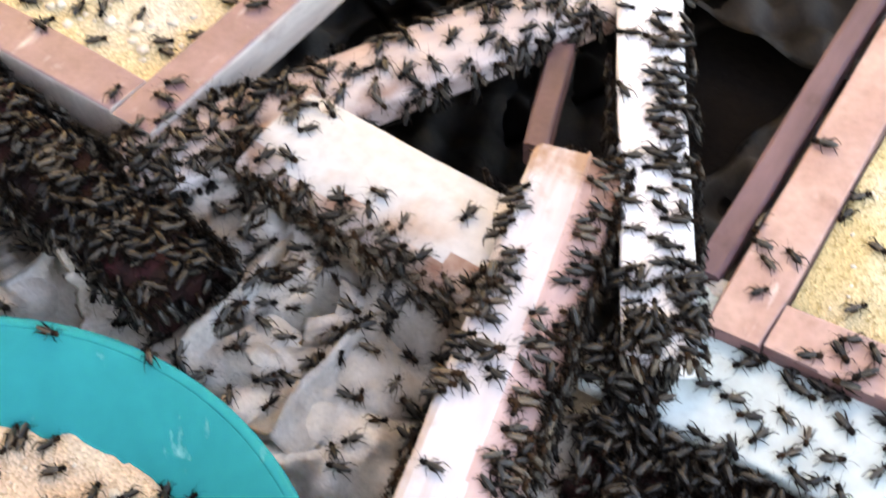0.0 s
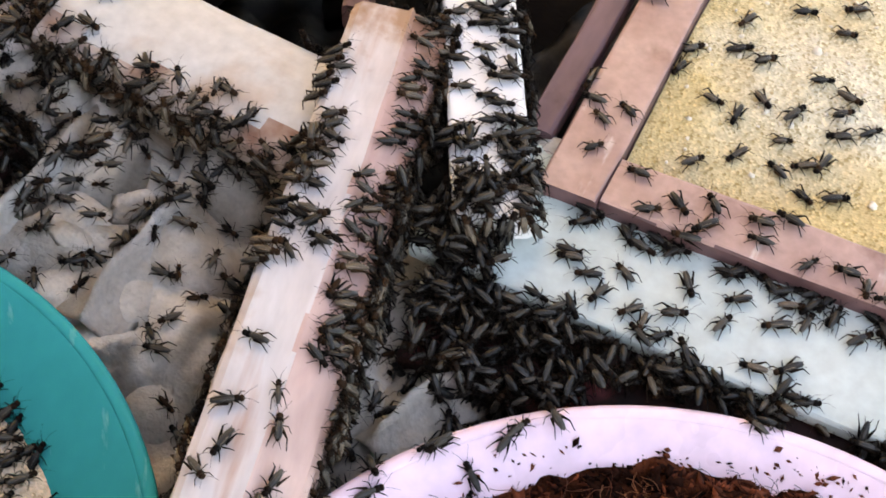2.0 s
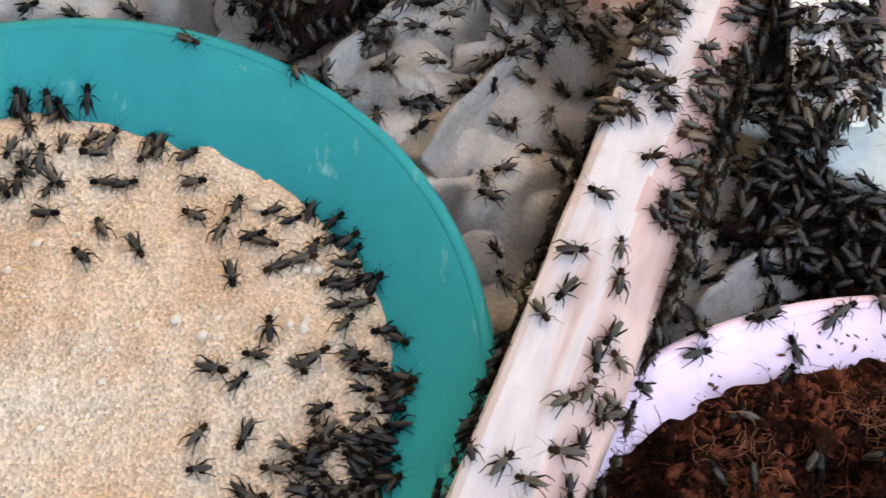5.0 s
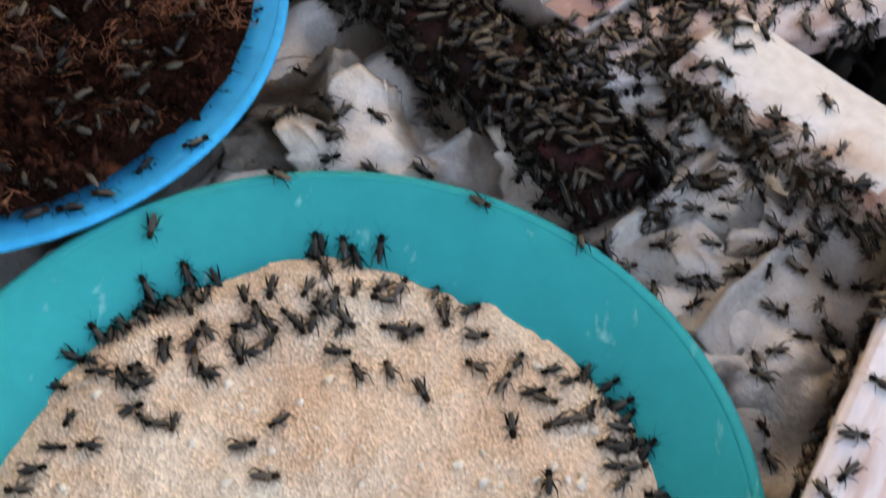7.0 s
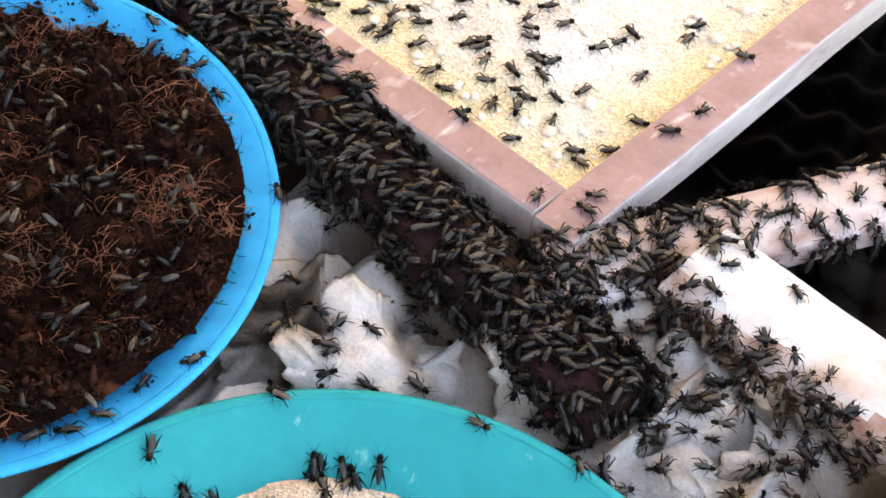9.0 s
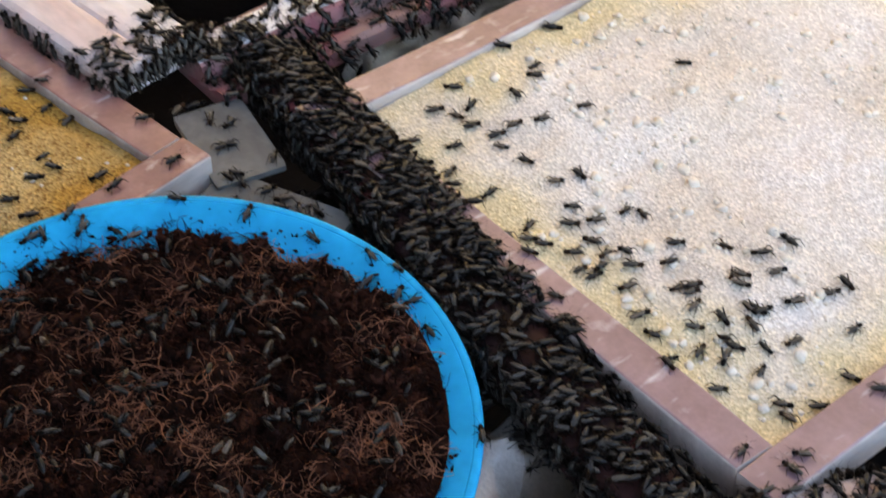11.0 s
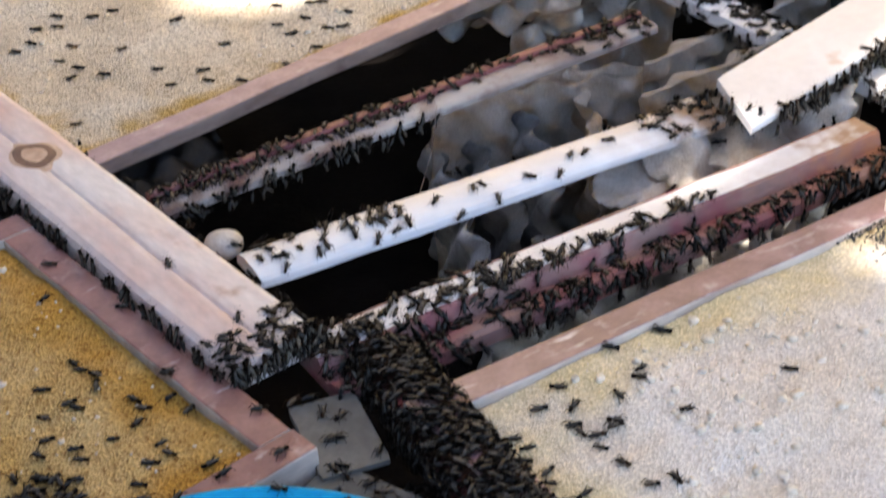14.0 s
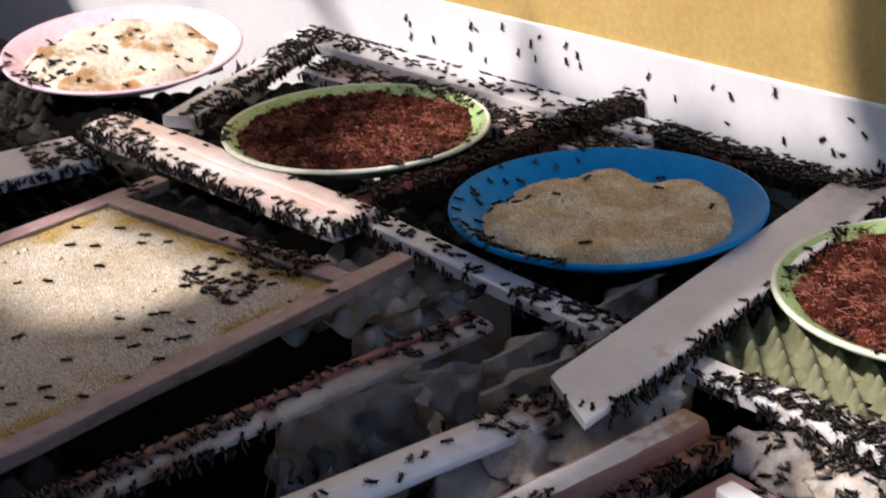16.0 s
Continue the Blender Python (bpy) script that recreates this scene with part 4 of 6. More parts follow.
def sink(m, mesh):
    """How far a tray must go down to lie clear below the near dishes."""
    low = 0.0
    for v in mesh.vertices:
        p = m @ v.co
        for bx, by, bz, deep in BOWLS:
            d = math.hypot(p.x - bx, p.y - by)
            if d < 0.240:
                for (r0, z0), (r1, z1) in zip(UNDER, UNDER[1:]):
                    if r0 <= d < r1:
                        low = max(low, p.z - (bz + deep * (z0 + (z1 - z0) * (d - r0) / (r1 - r0)) - 0.003))
    return pose(0, 0, -low) @ m


def egg_tray(m, mesh, label, group):
    ob = new("egg_tray", mesh)
    ob.matrix_world = m
    return tagged(ob, label, "egg tray", group)


rng = random.Random(31)
# standing on edge across the gap, in two files
ang_v = math.degrees(math.atan2(V[1], V[0]))
for file_u, first, count in ((1.005, 0.300, 6), (0.705, 0.345, 5)):
    for i in range(count):
        t = first + i * 0.051 + rng.uniform(-0.004, 0.004)
        c = Vector(V) * t + Vector(U) * (file_u + rng.uniform(-0.008, 0.008))
        top = -0.056 - 0.10 * max(0.0, (0.47 - t) / 0.2) + rng.uniform(-0.010, 0.006)
        egg_tray(pose(c.x, c.y, top - 0.15, 0, 0, ang_v - 22 + rng.uniform(-5, 5)) @ pose(0, 0, 0, 0, 90 + rng.uniform(-4, 4), rng.choice((0, 90, 180))), (EGG_STAND if t < 0.43 else EGG_STAND_PALE)[i % 3],
                 "grey moulded pulp egg tray standing on edge in the gap", "standing egg trays")
# and lengthwise at the far end of the gap, with rolled rims
for k, (x, y, top, turn, lean, roll) in enumerate(((-0.606, 1.098, -0.026, 3, 6, 0), (-0.418, 1.045, -0.022, -4, 8, -7), (-0.398, 0.965, -0.024, -8, 6, -6), (-0.352, 0.900, -0.040, -4, 10, 4))):
    egg_tray(pose(x, y, top, 0, 0, ang_v + turn) @ pose(0, 0, 0, 0, roll) @ pose(0.15, 0, -0.15, 90 + lean), EGG_ARCH[k % 3],
             "grey-white egg tray with a rolled rim standing lengthwise in the gap", "standing egg trays")
# leaning one on another beneath the dishes and boards
for i in range(19):
    for row in range(3):
        s, w = 0.702 - i * 0.088, -0.58 + row * 0.285
        c = Vector((0.104 + U[0] * (s - 0.30) + V[0] * (w + 0.30), -0.108 + U[1] * (s - 0.30) + V[1] * (w + 0.30)))
        if not (-0.48 < c.x < 0.62 and -0.80 < c.y < 0.10):
            continue
        if c.y + 0.6 * c.x > 0.05 or (c.y > -0.22 and c.x > 0.22):
            continue
        if c.y + 0.6 * c.x > -0.03:
            c -= Vector(V) * 0.075
        ang = math.degrees(math.atan2(V[1], V[0])) + rng.uniform(-9, 9)
        top = -0.036 + rng.uniform(-0.010, 0.002)
        near = min(math.hypot(c.x + V[0] * k - dx, c.y + V[1] * k - dy) for dx, dy in DISHES for k in (-0.13, 0, 0.13))
        if (c - Vector((0.45, -0.28))).length < 0.28 or c.y + 0.6 * c.x > 0.14:
            top -= 0.03
        lean = 22 + rng.uniform(-3, 3)
        off = 0.15 * math.cos(radians(lean))
        cx, cy = c.x - U[0] * off, c.y - U[1] * off
        mesh = rng.choice(EGG_SOFT)
        m = pose(cx, cy, top - 0.15 * math.sin(radians(lean)), 0, 0, ang) @ pose(0, 0, 0, lean)
        # none reaches into the open gap behind the domed board
        past = max([0.0] + [(p.x - 0.084) * 0.618 + (p.y + 0.043) * 0.786 - 0.030 for p in (m @ v.co for v in mesh.vertices) if 0.04 < p.x < 0.32])
        egg_tray(sink(pose(-0.618 * past, -0.786 * past, 0) @ m, mesh), mesh,
                 "grey-white moulded pulp egg tray leaning on the next", "leaning egg trays")
# torn bits filling the nook between the dishes and the dark board
EGG_BIT = [egg_tray_mesh("egg_tray_piece", 0.110, 0.012, 0.150, 40, s, M_CARTON, 0.0, 1.3, edge=1.0, torn=0.86) for s in (11, 12, 13, 17)]
for k, (x, y, z, ang, lean) in enumerate(((-0.205, -0.120, -0.032, 40, 24), (-0.150, -0.130, -0.030, 62, 20), (-0.250, -0.175, -0.040, 30, 26), (-0.110, -0.150, -0.036, 55, 28), (-0.190, -0.060, -0.040, 48, 30),
                                          (0.087, -0.199, -0.034, 46, 15), (0.112, -0.158, -0.030, 60, 18), (0.140, -0.220, -0.036, 40, 16), (0.171, -0.172, -0.034, 52, 14), (0.115, -0.245, -0.040, 36, 18),
                                          (0.055, -0.125, -0.032, 50, 20), (0.150, -0.275, -0.040, 58, 16), (0.135, -0.300, -0.040, 50, 24), (0.225, -0.320, -0.038, 35, 22), (0.245, -0.375, -0.044, 60, 26), (0.020, -0.140, -0.034, 44, 24),
                                          (-0.292, 0.838, -0.030, 70, 38), (-0.236, 0.885, -0.028, 20, 30), (-0.186, 0.925, -0.024, -20, 24), (-0.330, 0.812, -0.046, 40, 30),
                                          (0.000, 0.880, -0.036, 20, 12), (0.085, 0.955, -0.040, -30, 10), (0.085, 0.830, -0.040, 60, 14), (0.125, 0.900, -0.044, -10, 10))):
    ob = new("egg_tray_piece", EGG_BIT[k % 4])
    ob.matrix_world = sink(pose(x, y, z, 0, 0, ang) @ pose(0, 0, 0, lean, 0, 0), EGG_BIT[k % 4])
    tagged(ob, "torn piece of grey-white egg tray" + (" in the sun" if y > 0.5 else " between dishes"), "egg tray", "torn egg tray pieces")
# folded rims and a ragged scrap of pulp among them
def pulp_fold(p0, p1, z, bend, seed):
    """A patch of tray with a raised, rolled fold along the middle."""
    bm = bmesh.new()
    L, nu, nv = span(p0, p1), 34, 16
    g = {}
    for i in range(nu + 1):
        for j in range(nv + 1):
            u, v = i / nu, (j / nv - 0.5) * 0.046
            mid = bend * math.sin(math.pi * u) + 0.004 * noise.noise((u * 5, seed, 1))
            h = 0.0105 * math.exp(-(v / 0.0040) ** 2) * min(1, 6 * u, 6 * (1 - u)) - 0.5 * abs(v) + 0.002 * noise.noise((u * 6, v * 70, seed))
            wear = 0.006 * noise.noise((u * 9, seed + 2, j // nv)) if j in (0, nv) else 0
            g[i, j] = bm.verts.new((u * L, v + mid + wear, h))
    for i in range(nu):
        for j in range(nv):
            bm.faces.new((g[i, j], g[i + 1, j], g[i + 1, j + 1], g[i, j + 1]))
    bmesh.ops.solidify(bm, geom=list(bm.faces), thickness=0.0024)
    ob = link_mesh("egg_tray_piece", bm, M_CARTON)
    ob.matrix_world = along(p0, p1, z)
    tagged(ob, "folded rim of a grey-white egg tray", "egg tray", "torn egg tray pieces")


pulp_fold((0.088, -0.262), (0.158, -0.178), -0.022, 0.006, 1)
pulp_fold((0.026, -0.205), (0.098, -0.112), -0.020, -0.006, 2)
pulp_fold((0.232, -0.352), (0.282, -0.312), -0.024, 0.003, 3)


def ragged_scrap(x, y, z, r, seed):
    rs = random.Random(seed)
    bm = bmesh.new()
    ring = []
    for k in range(14):
        a = 2 * math.pi * k / 14 + rs.uniform(-0.12, 0.12)
        q = r * (rs.uniform(0.75, 1.0) if k % 2 else rs.uniform(0.25, 0.4))
        ring.append(bm.verts.new((q * math.cos(a), 0.6 * q * math.sin(a), rs.uniform(-0.3, 0.5) * q)))
    c = bm.verts.new((0, 0, 0.002))
    for k in range(14):
        bm.faces.new((c, ring[k], ring[(k + 1) % 14]))
    bmesh.ops.solidify(bm, geom=list(bm.faces), thickness=0.0016)
    ob = link_mesh("paper_scrap", bm, M_CARTON)
    ob.matrix_world = pose(x, y, z, 10, 0, rs.uniform(0, 90))
    tagged(ob, "ragged torn scrap of white pulp caught on a tray edge", "scrap", "scraps")


ragged_scrap(-0.361, 0.809, -0.034, 0.026, 3)
ragged_scrap(-0.176, 0.930, -0.006, 0.016, 5)

# lying flat under the rest, most in the pulp darkened for shade
for i in range(9):
    for j in range(12):
        x, y = -1.9 + i * 0.31 + rng.uniform(-0.02, 0.02), -0.75 + j * 0.29 + rng.uniform(-0.02, 0.02)
        if x > 0.75 or (-0.40 < x < 0.65 and y < 0.02):
            continue
        dp = (x + 0.735) * V[1] - (y - 0.385) * V[0]
        dl = (x + 0.735) * V[0] + (y - 0.385) * V[1]
        if abs(dp) < 0.36 and -0.25 < dl < 1.05:
            continue
        if (Vector((x, y)) - WALL_P).dot(WALL_N) > -0.16:
            continue
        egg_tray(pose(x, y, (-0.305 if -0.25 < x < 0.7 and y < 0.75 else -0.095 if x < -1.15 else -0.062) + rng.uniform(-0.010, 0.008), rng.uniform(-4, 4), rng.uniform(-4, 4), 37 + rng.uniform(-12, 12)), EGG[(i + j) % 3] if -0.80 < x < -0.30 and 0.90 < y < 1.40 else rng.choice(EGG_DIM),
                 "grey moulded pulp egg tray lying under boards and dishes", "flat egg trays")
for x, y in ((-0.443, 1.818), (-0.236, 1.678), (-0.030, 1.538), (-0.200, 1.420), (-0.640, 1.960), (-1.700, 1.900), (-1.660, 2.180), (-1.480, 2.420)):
    egg_tray(pose(x, y, -0.088, 2, -2, -34 + 20 * x), EGG_DIM[0], "egg tray of shade-darkened grey pulp lying near the wall", "flat egg trays")
egg_tray(pose(0.075, 1.115, -0.030, 0, 0, -33), EGG_GREEN, "olive green moulded pulp egg tray under a dish", "flat egg trays")
egg_tray(pose(0.215, 0.840, -0.052, 3, 2, -12), EGG[0], "grey moulded pulp egg tray lying in the sun", "flat egg trays")

# a knot in the wide board, and the lumpy stub at the wall
def knot(board_ob, x, y, r):
    bm = bmesh.new()
    prev = None
    for k, (q, h) in enumerate(((0.15, 0.0006), (0.45, 0.0012), (0.75, 0.0004), (1.0, -0.0008))):
        ring = [bm.verts.new((x + r * 1.35 * q * math.cos(a) * (1 + 0.12 * math.sin(3 * a)), y + r * q * math.sin(a), h)) for a in [2 * math.pi * j / 22 for j in range(22)]]
        if prev is None:
            bm.faces.new(ring)
        else:
            for j in range(22):
                bm.faces.new((prev[j], ring[j], ring[(j + 1) % 22], prev[(j + 1) % 22])).material_index = 1 if k == 2 else 0
        prev = ring
    part("knot", bm, [M_KNOT, M_KNOT_RING], board_ob, "brown ringed knot")


M_KNOT = surface("tan_knot", (0.62, 0.45, 0.33), (0.50, 0.33, 0.22), 60, 0.6, grain=200)
M_KNOT_RING = surface("dark_knot_ring", (0.24, 0.13, 0.08), (0.15, 0.08, 0.05), 60, 0.6, grain=200)
knot([o for o in bpy.data.objects if o.get("label", "").startswith("wide whitish wooden board")][0], 0.478, -0.002, 0.030)


# a thin bent splint by the end of the wide board, and a pale rounded knob of pulp beside it
lay("S2", "wooden_splint", (-0.553, 0.318), (-0.482, 0.395), -0.001, 0.010, flat_profile(0.011, 0.006, 0.002), M_CREAM, "thin tan wooden splint by the end of a board")


def pulp_knob(x, y, z, r, seed):
    bm = bmesh.new()
    bmesh.ops.create_uvsphere(bm, u_segments=20, v_segments=12, radius=r)
    for v in bm.verts:
        v.co *= 1 + 0.10 * noise.noise(v.co * 60 + Vector((seed, 0, 0)))
        v.co.z *= 0.7
    ob = link_mesh("pulp_lump", bm, M_CARTON)
    ob.matrix_world = pose(x, y, z)
    return tagged(ob, "pale rounded lump of paper pulp beside a board", "pulp lump", "pulp lumps")


pulp_knob(-0.706, 0.490, -0.018, 0.021, 1)
pulp_knob(0.335, -0.150, -0.018, 0.014, 2)
pulp_knob(0.352, -0.178, -0.018, 0.012, 3)
pulp_knob(-0.011, 0.634, -0.006, 0.011, 4)

# a loose thread of fibre hanging from the narrow board into the gap
bm = bmesh.new()
hang = None
for k in range(15):
    u = k / 14
    c = Vector((-0.578 + 0.010 * u + 0.010 * math.sin(2.6 * u), 0.792 - 0.112 * u, 0.006 + 0.010 * math.sin(math.pi * min(1, 2.2 * u)) - 0.055 * u * u))
    ring = [bm.verts.new(c + Vector((0.0005 * math.cos(a), 0, 0.0005 * math.sin(a)))) for a in (0.3, 1.9, 3.5, 5.0)]
    if hang:
        for q in range(4):
            bm.faces.new((hang[q], hang[(q + 1) % 4], ring[(q + 1) % 4], ring[q]))
    hang = ring
tagged(link_mesh("thread", bm, M_RAIL_GREY), "thin brown thread hanging from a narrow board into the gap", "thread")

# at the far end of a tray: a white block for the rail's sunlit end, a red scrap of peel and dark droppings
def white_stub(p0, p1, z, r):
    bm = bmesh.new()
    sweep(bm, rounded(2 * r, 1.4 * r, 0.003, 3), span(p0, p1), 8, 0.0012, 4)
    ob = link_mesh("white_stub", bm, M_WHITE)
    ob.matrix_world = along(p0, p1, z)
    tagged(ob, "white block standing for the sunlit white-painted end of a rail", "stub")


def peel(x, y, z, seed):
    rs = random.Random(seed)
    bm = bmesh.new()
    rings = []
    for i in range(9):
        u = i / 8
        wd = 0.011 * math.sin(math.pi * (0.08 + 0.84 * u))
        rings.append([bm.verts.new((0.040 * (u - 0.5), v * wd + 0.004 * math.sin(4 * u), 0.007 * math.cos(v * 1.3) + 0.005 * noise.noise((u * 6, v * 2, seed)))) for v in (-1, -0.5, 0, 0.5, 1)])
    for a, b in zip(rings, rings[1:]):
        for j in range(4):
            bm.faces.new((a[j], b[j], b[j + 1], a[j + 1]))
    bmesh.ops.solidify(bm, geom=list(bm.faces), thickness=0.0015)
    ob = link_mesh("peel", bm, M_PEEL)
    ob.matrix_world = pose(x, y, z, 0, 0, rs.uniform(0, 180))
    tagged(ob, "curled scrap of red-orange peel in a feed tray", "peel", "scraps of peel")


def droppings(label, spots, n, seed):
    """Dark litter heaped in a tray's corner: spots are (x, y, spread)."""
    rs = random.Random(seed)
    bm = bmesh.new()
    for _ in range(n):
        cx, cy, sp = rs.choice(spots)
        x, y, r = cx + rs.gauss(0, sp), cy + rs.gauss(0, sp), rs.uniform(0.0007, 0.0020)
        a = rs.uniform(0, 6.283)
        c, d = Vector((x, y, -0.0045 + rs.uniform(0, 0.002))), Vector((math.cos(a), math.sin(a), rs.uniform(-0.3, 0.3))) * r * 1.6
        e = Vector((-math.sin(a), math.cos(a), 0)) * r * 0.8
        pts = [bm.verts.new(c + q) for q in (d, e, -d, -e, Vector((0, 0, r)), Vector((0, 0, -r)))]
        for q in range(4):
            bm.faces.new((pts[q], pts[(q + 1) % 4], pts[4]))
            bm.faces.new((pts[(q + 1) % 4], pts[q], pts[5]))
    ob = link_mesh("droppings", bm, M_LITTER)
    tagged(ob, label, "droppings", "litter in the trays", "stuff")


M_PEEL = surface("red_orange_peel", (0.30, 0.060, 0.026), (0.17, 0.028, 0.014), 50, 0.5, grain=160, bumps=0.2)
M_LITTER = surface("grey_black_litter", (0.10, 0.095, 0.085), (0.02, 0.018, 0.016), 260, 0.9, grain=500, bumps=0.3, spec=0.1)
white_stub((-0.058, 0.716), (-0.022, 0.684), 0.013, 0.013)
peel(0.004, 0.690, 0.004, 3)
peel(0.024, 0.664, 0.000, 8)
droppings("dark grey droppings along the end rail of a meal tray", [(-1.045, 1.420, 0.016), (-0.995, 1.400, 0.015), (-0.950, 1.385, 0.016), (-0.900, 1.362, 0.014), (-0.860, 1.340, 0.012)], 1500, 6)
droppings("grey droppings in the corner of a meal tray", [(-0.075, 0.690, 0.016), (-0.050, 0.662, 0.016), (-0.100, 0.665, 0.012)], 600, 7)

# ---------------------------------------------------------------- where single crickets sit: x, y and heading in degrees, on each support
SPOTS = {}
SPOTS["W"] = [(0.159, -0.117, -30), (0.199, -0.135, 50), (0.095, -0.074, -46)]
SPOTS["P1"] = [(0.214, -0.217, -24), (0.208, -0.238, -45), (0.200, -0.259, -67), (0.181, -0.311, -28), (0.215, -0.303, 12), (0.167, -0.345, 6), (0.189, -0.361, 80), (0.163, -0.368, 46), (0.230, -0.171, 8), (0.229, -0.187, -41), (0.223, -0.197, -41), (0.228, -0.148, -6), (0.210, -0.203, 20)]
SPOTS["CAR"] = [(0.055, -0.096, 35), (0.081, -0.182, -43), (0.063, -0.199, 7), (0.089, -0.219, -72), (0.120, -0.189, 44), (0.127, -0.212, -81), (0.140, -0.234, 73), (0.149, -0.251, 7), (0.165, -0.233, -39), (0.099, -0.173, -5), (0.153, -0.189, -39), (0.168, -0.201, -49), (0.088, -0.236, 44), (0.057, -0.153, 7), (0.123, -0.153, -66), (0.094, -0.144, 21), (0.040, -0.125, -6), (0.076, -0.111, 21), (0.249, -0.289, 18), (0.261, -0.294, 6), (0.229, -0.299, -53), (0.241, -0.266, -17), (0.276, -0.315, 49), (0.292, -0.307, -87), (0.302, -0.327, 17), (0.221, -0.325, -48), (0.130, -0.306, -46), (0.136, -0.320, -55), (0.227, -0.273, 60)]
SPOTS["CAR9"] = [(-0.154, -0.088, -77), (-0.167, -0.121, -15), (-0.179, -0.135, 66), (-0.178, -0.085, -27), (-0.166, -0.104, 9), (-0.227, -0.174, 21), (0.060, -0.085, 32), (0.094, -0.103, 21), (0.114, -0.131, 49), (0.092, -0.155, 20), (0.065, -0.170, 9), (0.063, -0.181, 9), (0.081, -0.123, 20)]
SPOTS["F"] = [(0.332, -0.219, -36), (0.329, -0.232, -30), (0.337, -0.246, -5), (0.365, -0.228, -90), (0.356, -0.268, -18), (0.376, -0.269, -63), (0.394, -0.237, -5), (0.408, -0.276, -64), (0.397, -0.297, -5), (0.386, -0.285, 64), (0.421, -0.306, 37), (0.432, -0.292, -5), (0.448, -0.310, -5), (0.465, -0.310, 53), (0.430, -0.334, -29), (0.469, -0.333, 6), (0.490, -0.323, 16), (0.453, -0.251, -31), (0.435, -0.275, 17), (0.360, -0.281, 38), (0.349, -0.256, -18), (0.451, -0.284, -75), (0.473, -0.293, 6), (0.374, -0.293, 17), (0.421, -0.251, 18), (0.411, -0.254, -18), (0.460, -0.299, -5)]
SPOTS["T4"] = [(0.428, -0.078, -26), (0.381, -0.140, 31), (0.378, -0.155, -32), (0.380, -0.169, -55), (0.396, -0.166, -65), (0.372, -0.190, 13), (0.418, -0.223, -6), (0.411, -0.236, -75), (0.430, -0.237, -75), (0.434, -0.130, 40), (0.445, -0.116, 20), (0.482, -0.096, 40), (0.474, -0.118, -6), (0.448, -0.157, -45), (0.459, -0.169, 48), (0.477, -0.160, -68), (0.493, -0.172, 29), (0.520, -0.175, 7), (0.481, -0.189, -6), (0.488, -0.209, -6), (0.473, -0.209, -67), (0.498, -0.210, 46), (0.483, -0.230, -67), (0.501, -0.233, -6), (0.453, -0.197, 29), (0.428, -0.198, 19), (0.514, -0.190, -6), (0.527, -0.165, -46), (0.540, -0.111, -20), (0.552, -0.091, -6), (0.485, -0.130, 7), (0.490, -0.288, -24)]
SPOTS["T4b"] = [(0.471, -0.281, 27), (0.449, -0.263, -31), (0.468, -0.251, -44), (0.521, -0.090, -6), (0.532, -0.190, 18), (0.514, -0.151, -6)]
SPOTS["T1a"] = [(-0.158, 0.148, 45), (-0.144, 0.155, 65), (-0.121, 0.140, 32), (-0.120, 0.163, 11), (-0.095, 0.171, 25), (-0.085, 0.144, 38), (-0.073, 0.151, 38), (-0.039, 0.186, 49), (-0.039, 0.168, 3), (-0.038, 0.158, -4), (-0.012, 0.179, 31), (0.020, 0.160, 47), (0.028, 0.168, 31), (0.039, 0.180, -52), (0.088, 0.201, 37), (0.082, 0.185, 63), (-0.070, 0.128, 66), (-0.107, 0.112, 37), (-0.097, 0.095, -11), (-0.067, 0.109, 11), (-0.048, 0.121, -44), (-0.045, 0.101, -44), (-0.061, 0.088, 70), (-0.040, 0.138, 18), (-0.030, 0.135, -39), (-0.027, 0.120, -55), (-0.042, 0.083, 73), (-0.015, 0.101, -32), (0.004, 0.111, 42), (0.047, 0.136, 55), (-0.016, 0.079, 72)]
SPOTS["T1b"] = [(-0.044, 0.054, 24), (0.027, 0.054, 17), (0.001, 0.052, 10), (0.005, 0.040, -31), (0.046, 0.087, -11), (0.067, 0.072, 10), (0.090, 0.097, 45), (0.122, 0.161, -4), (-0.081, 0.072, 37), (-0.081, 0.060, -53), (-0.196, 0.119, 39), (-0.171, 0.109, -11), (-0.157, 0.087, -24), (-0.198, 0.151, -18), (-0.023, -0.007, 63), (0.016, -0.000, 10), (0.010, -0.014, -30)]
SPOTS["T1c"] = [(-0.303, 0.343, 15), (-0.310, 0.313, 31), (-0.291, 0.309, -15), (-0.282, 0.323, 78), (-0.276, 0.301, 46), (-0.253, 0.295, 31), (-0.246, 0.279, 0), (-0.241, 0.307, 39), (-0.283, 0.275, 15), (-0.248, 0.345, -49), (-0.240, 0.391, 46), (-0.237, 0.375, 7), (-0.212, 0.326, 58), (-0.188, 0.345, 31), (-0.223, 0.264, -15), (-0.177, 0.259, -48), (-0.195, 0.247, 31), (-0.177, 0.220, 16), (-0.175, 0.201, 16), (-0.157, 0.209, 30), (-0.136, 0.228, 55), (-0.122, 0.227, -58), (-0.156, 0.185, -13), (-0.206, 0.188, 66), (-0.202, 0.172, 1), (-0.190, 0.169, 16), (-0.167, 0.166, 16), (-0.128, 0.177, -26), (-0.143, 0.173, 55), (-0.091, 0.196, 16), (-0.055, 0.201, -21)]
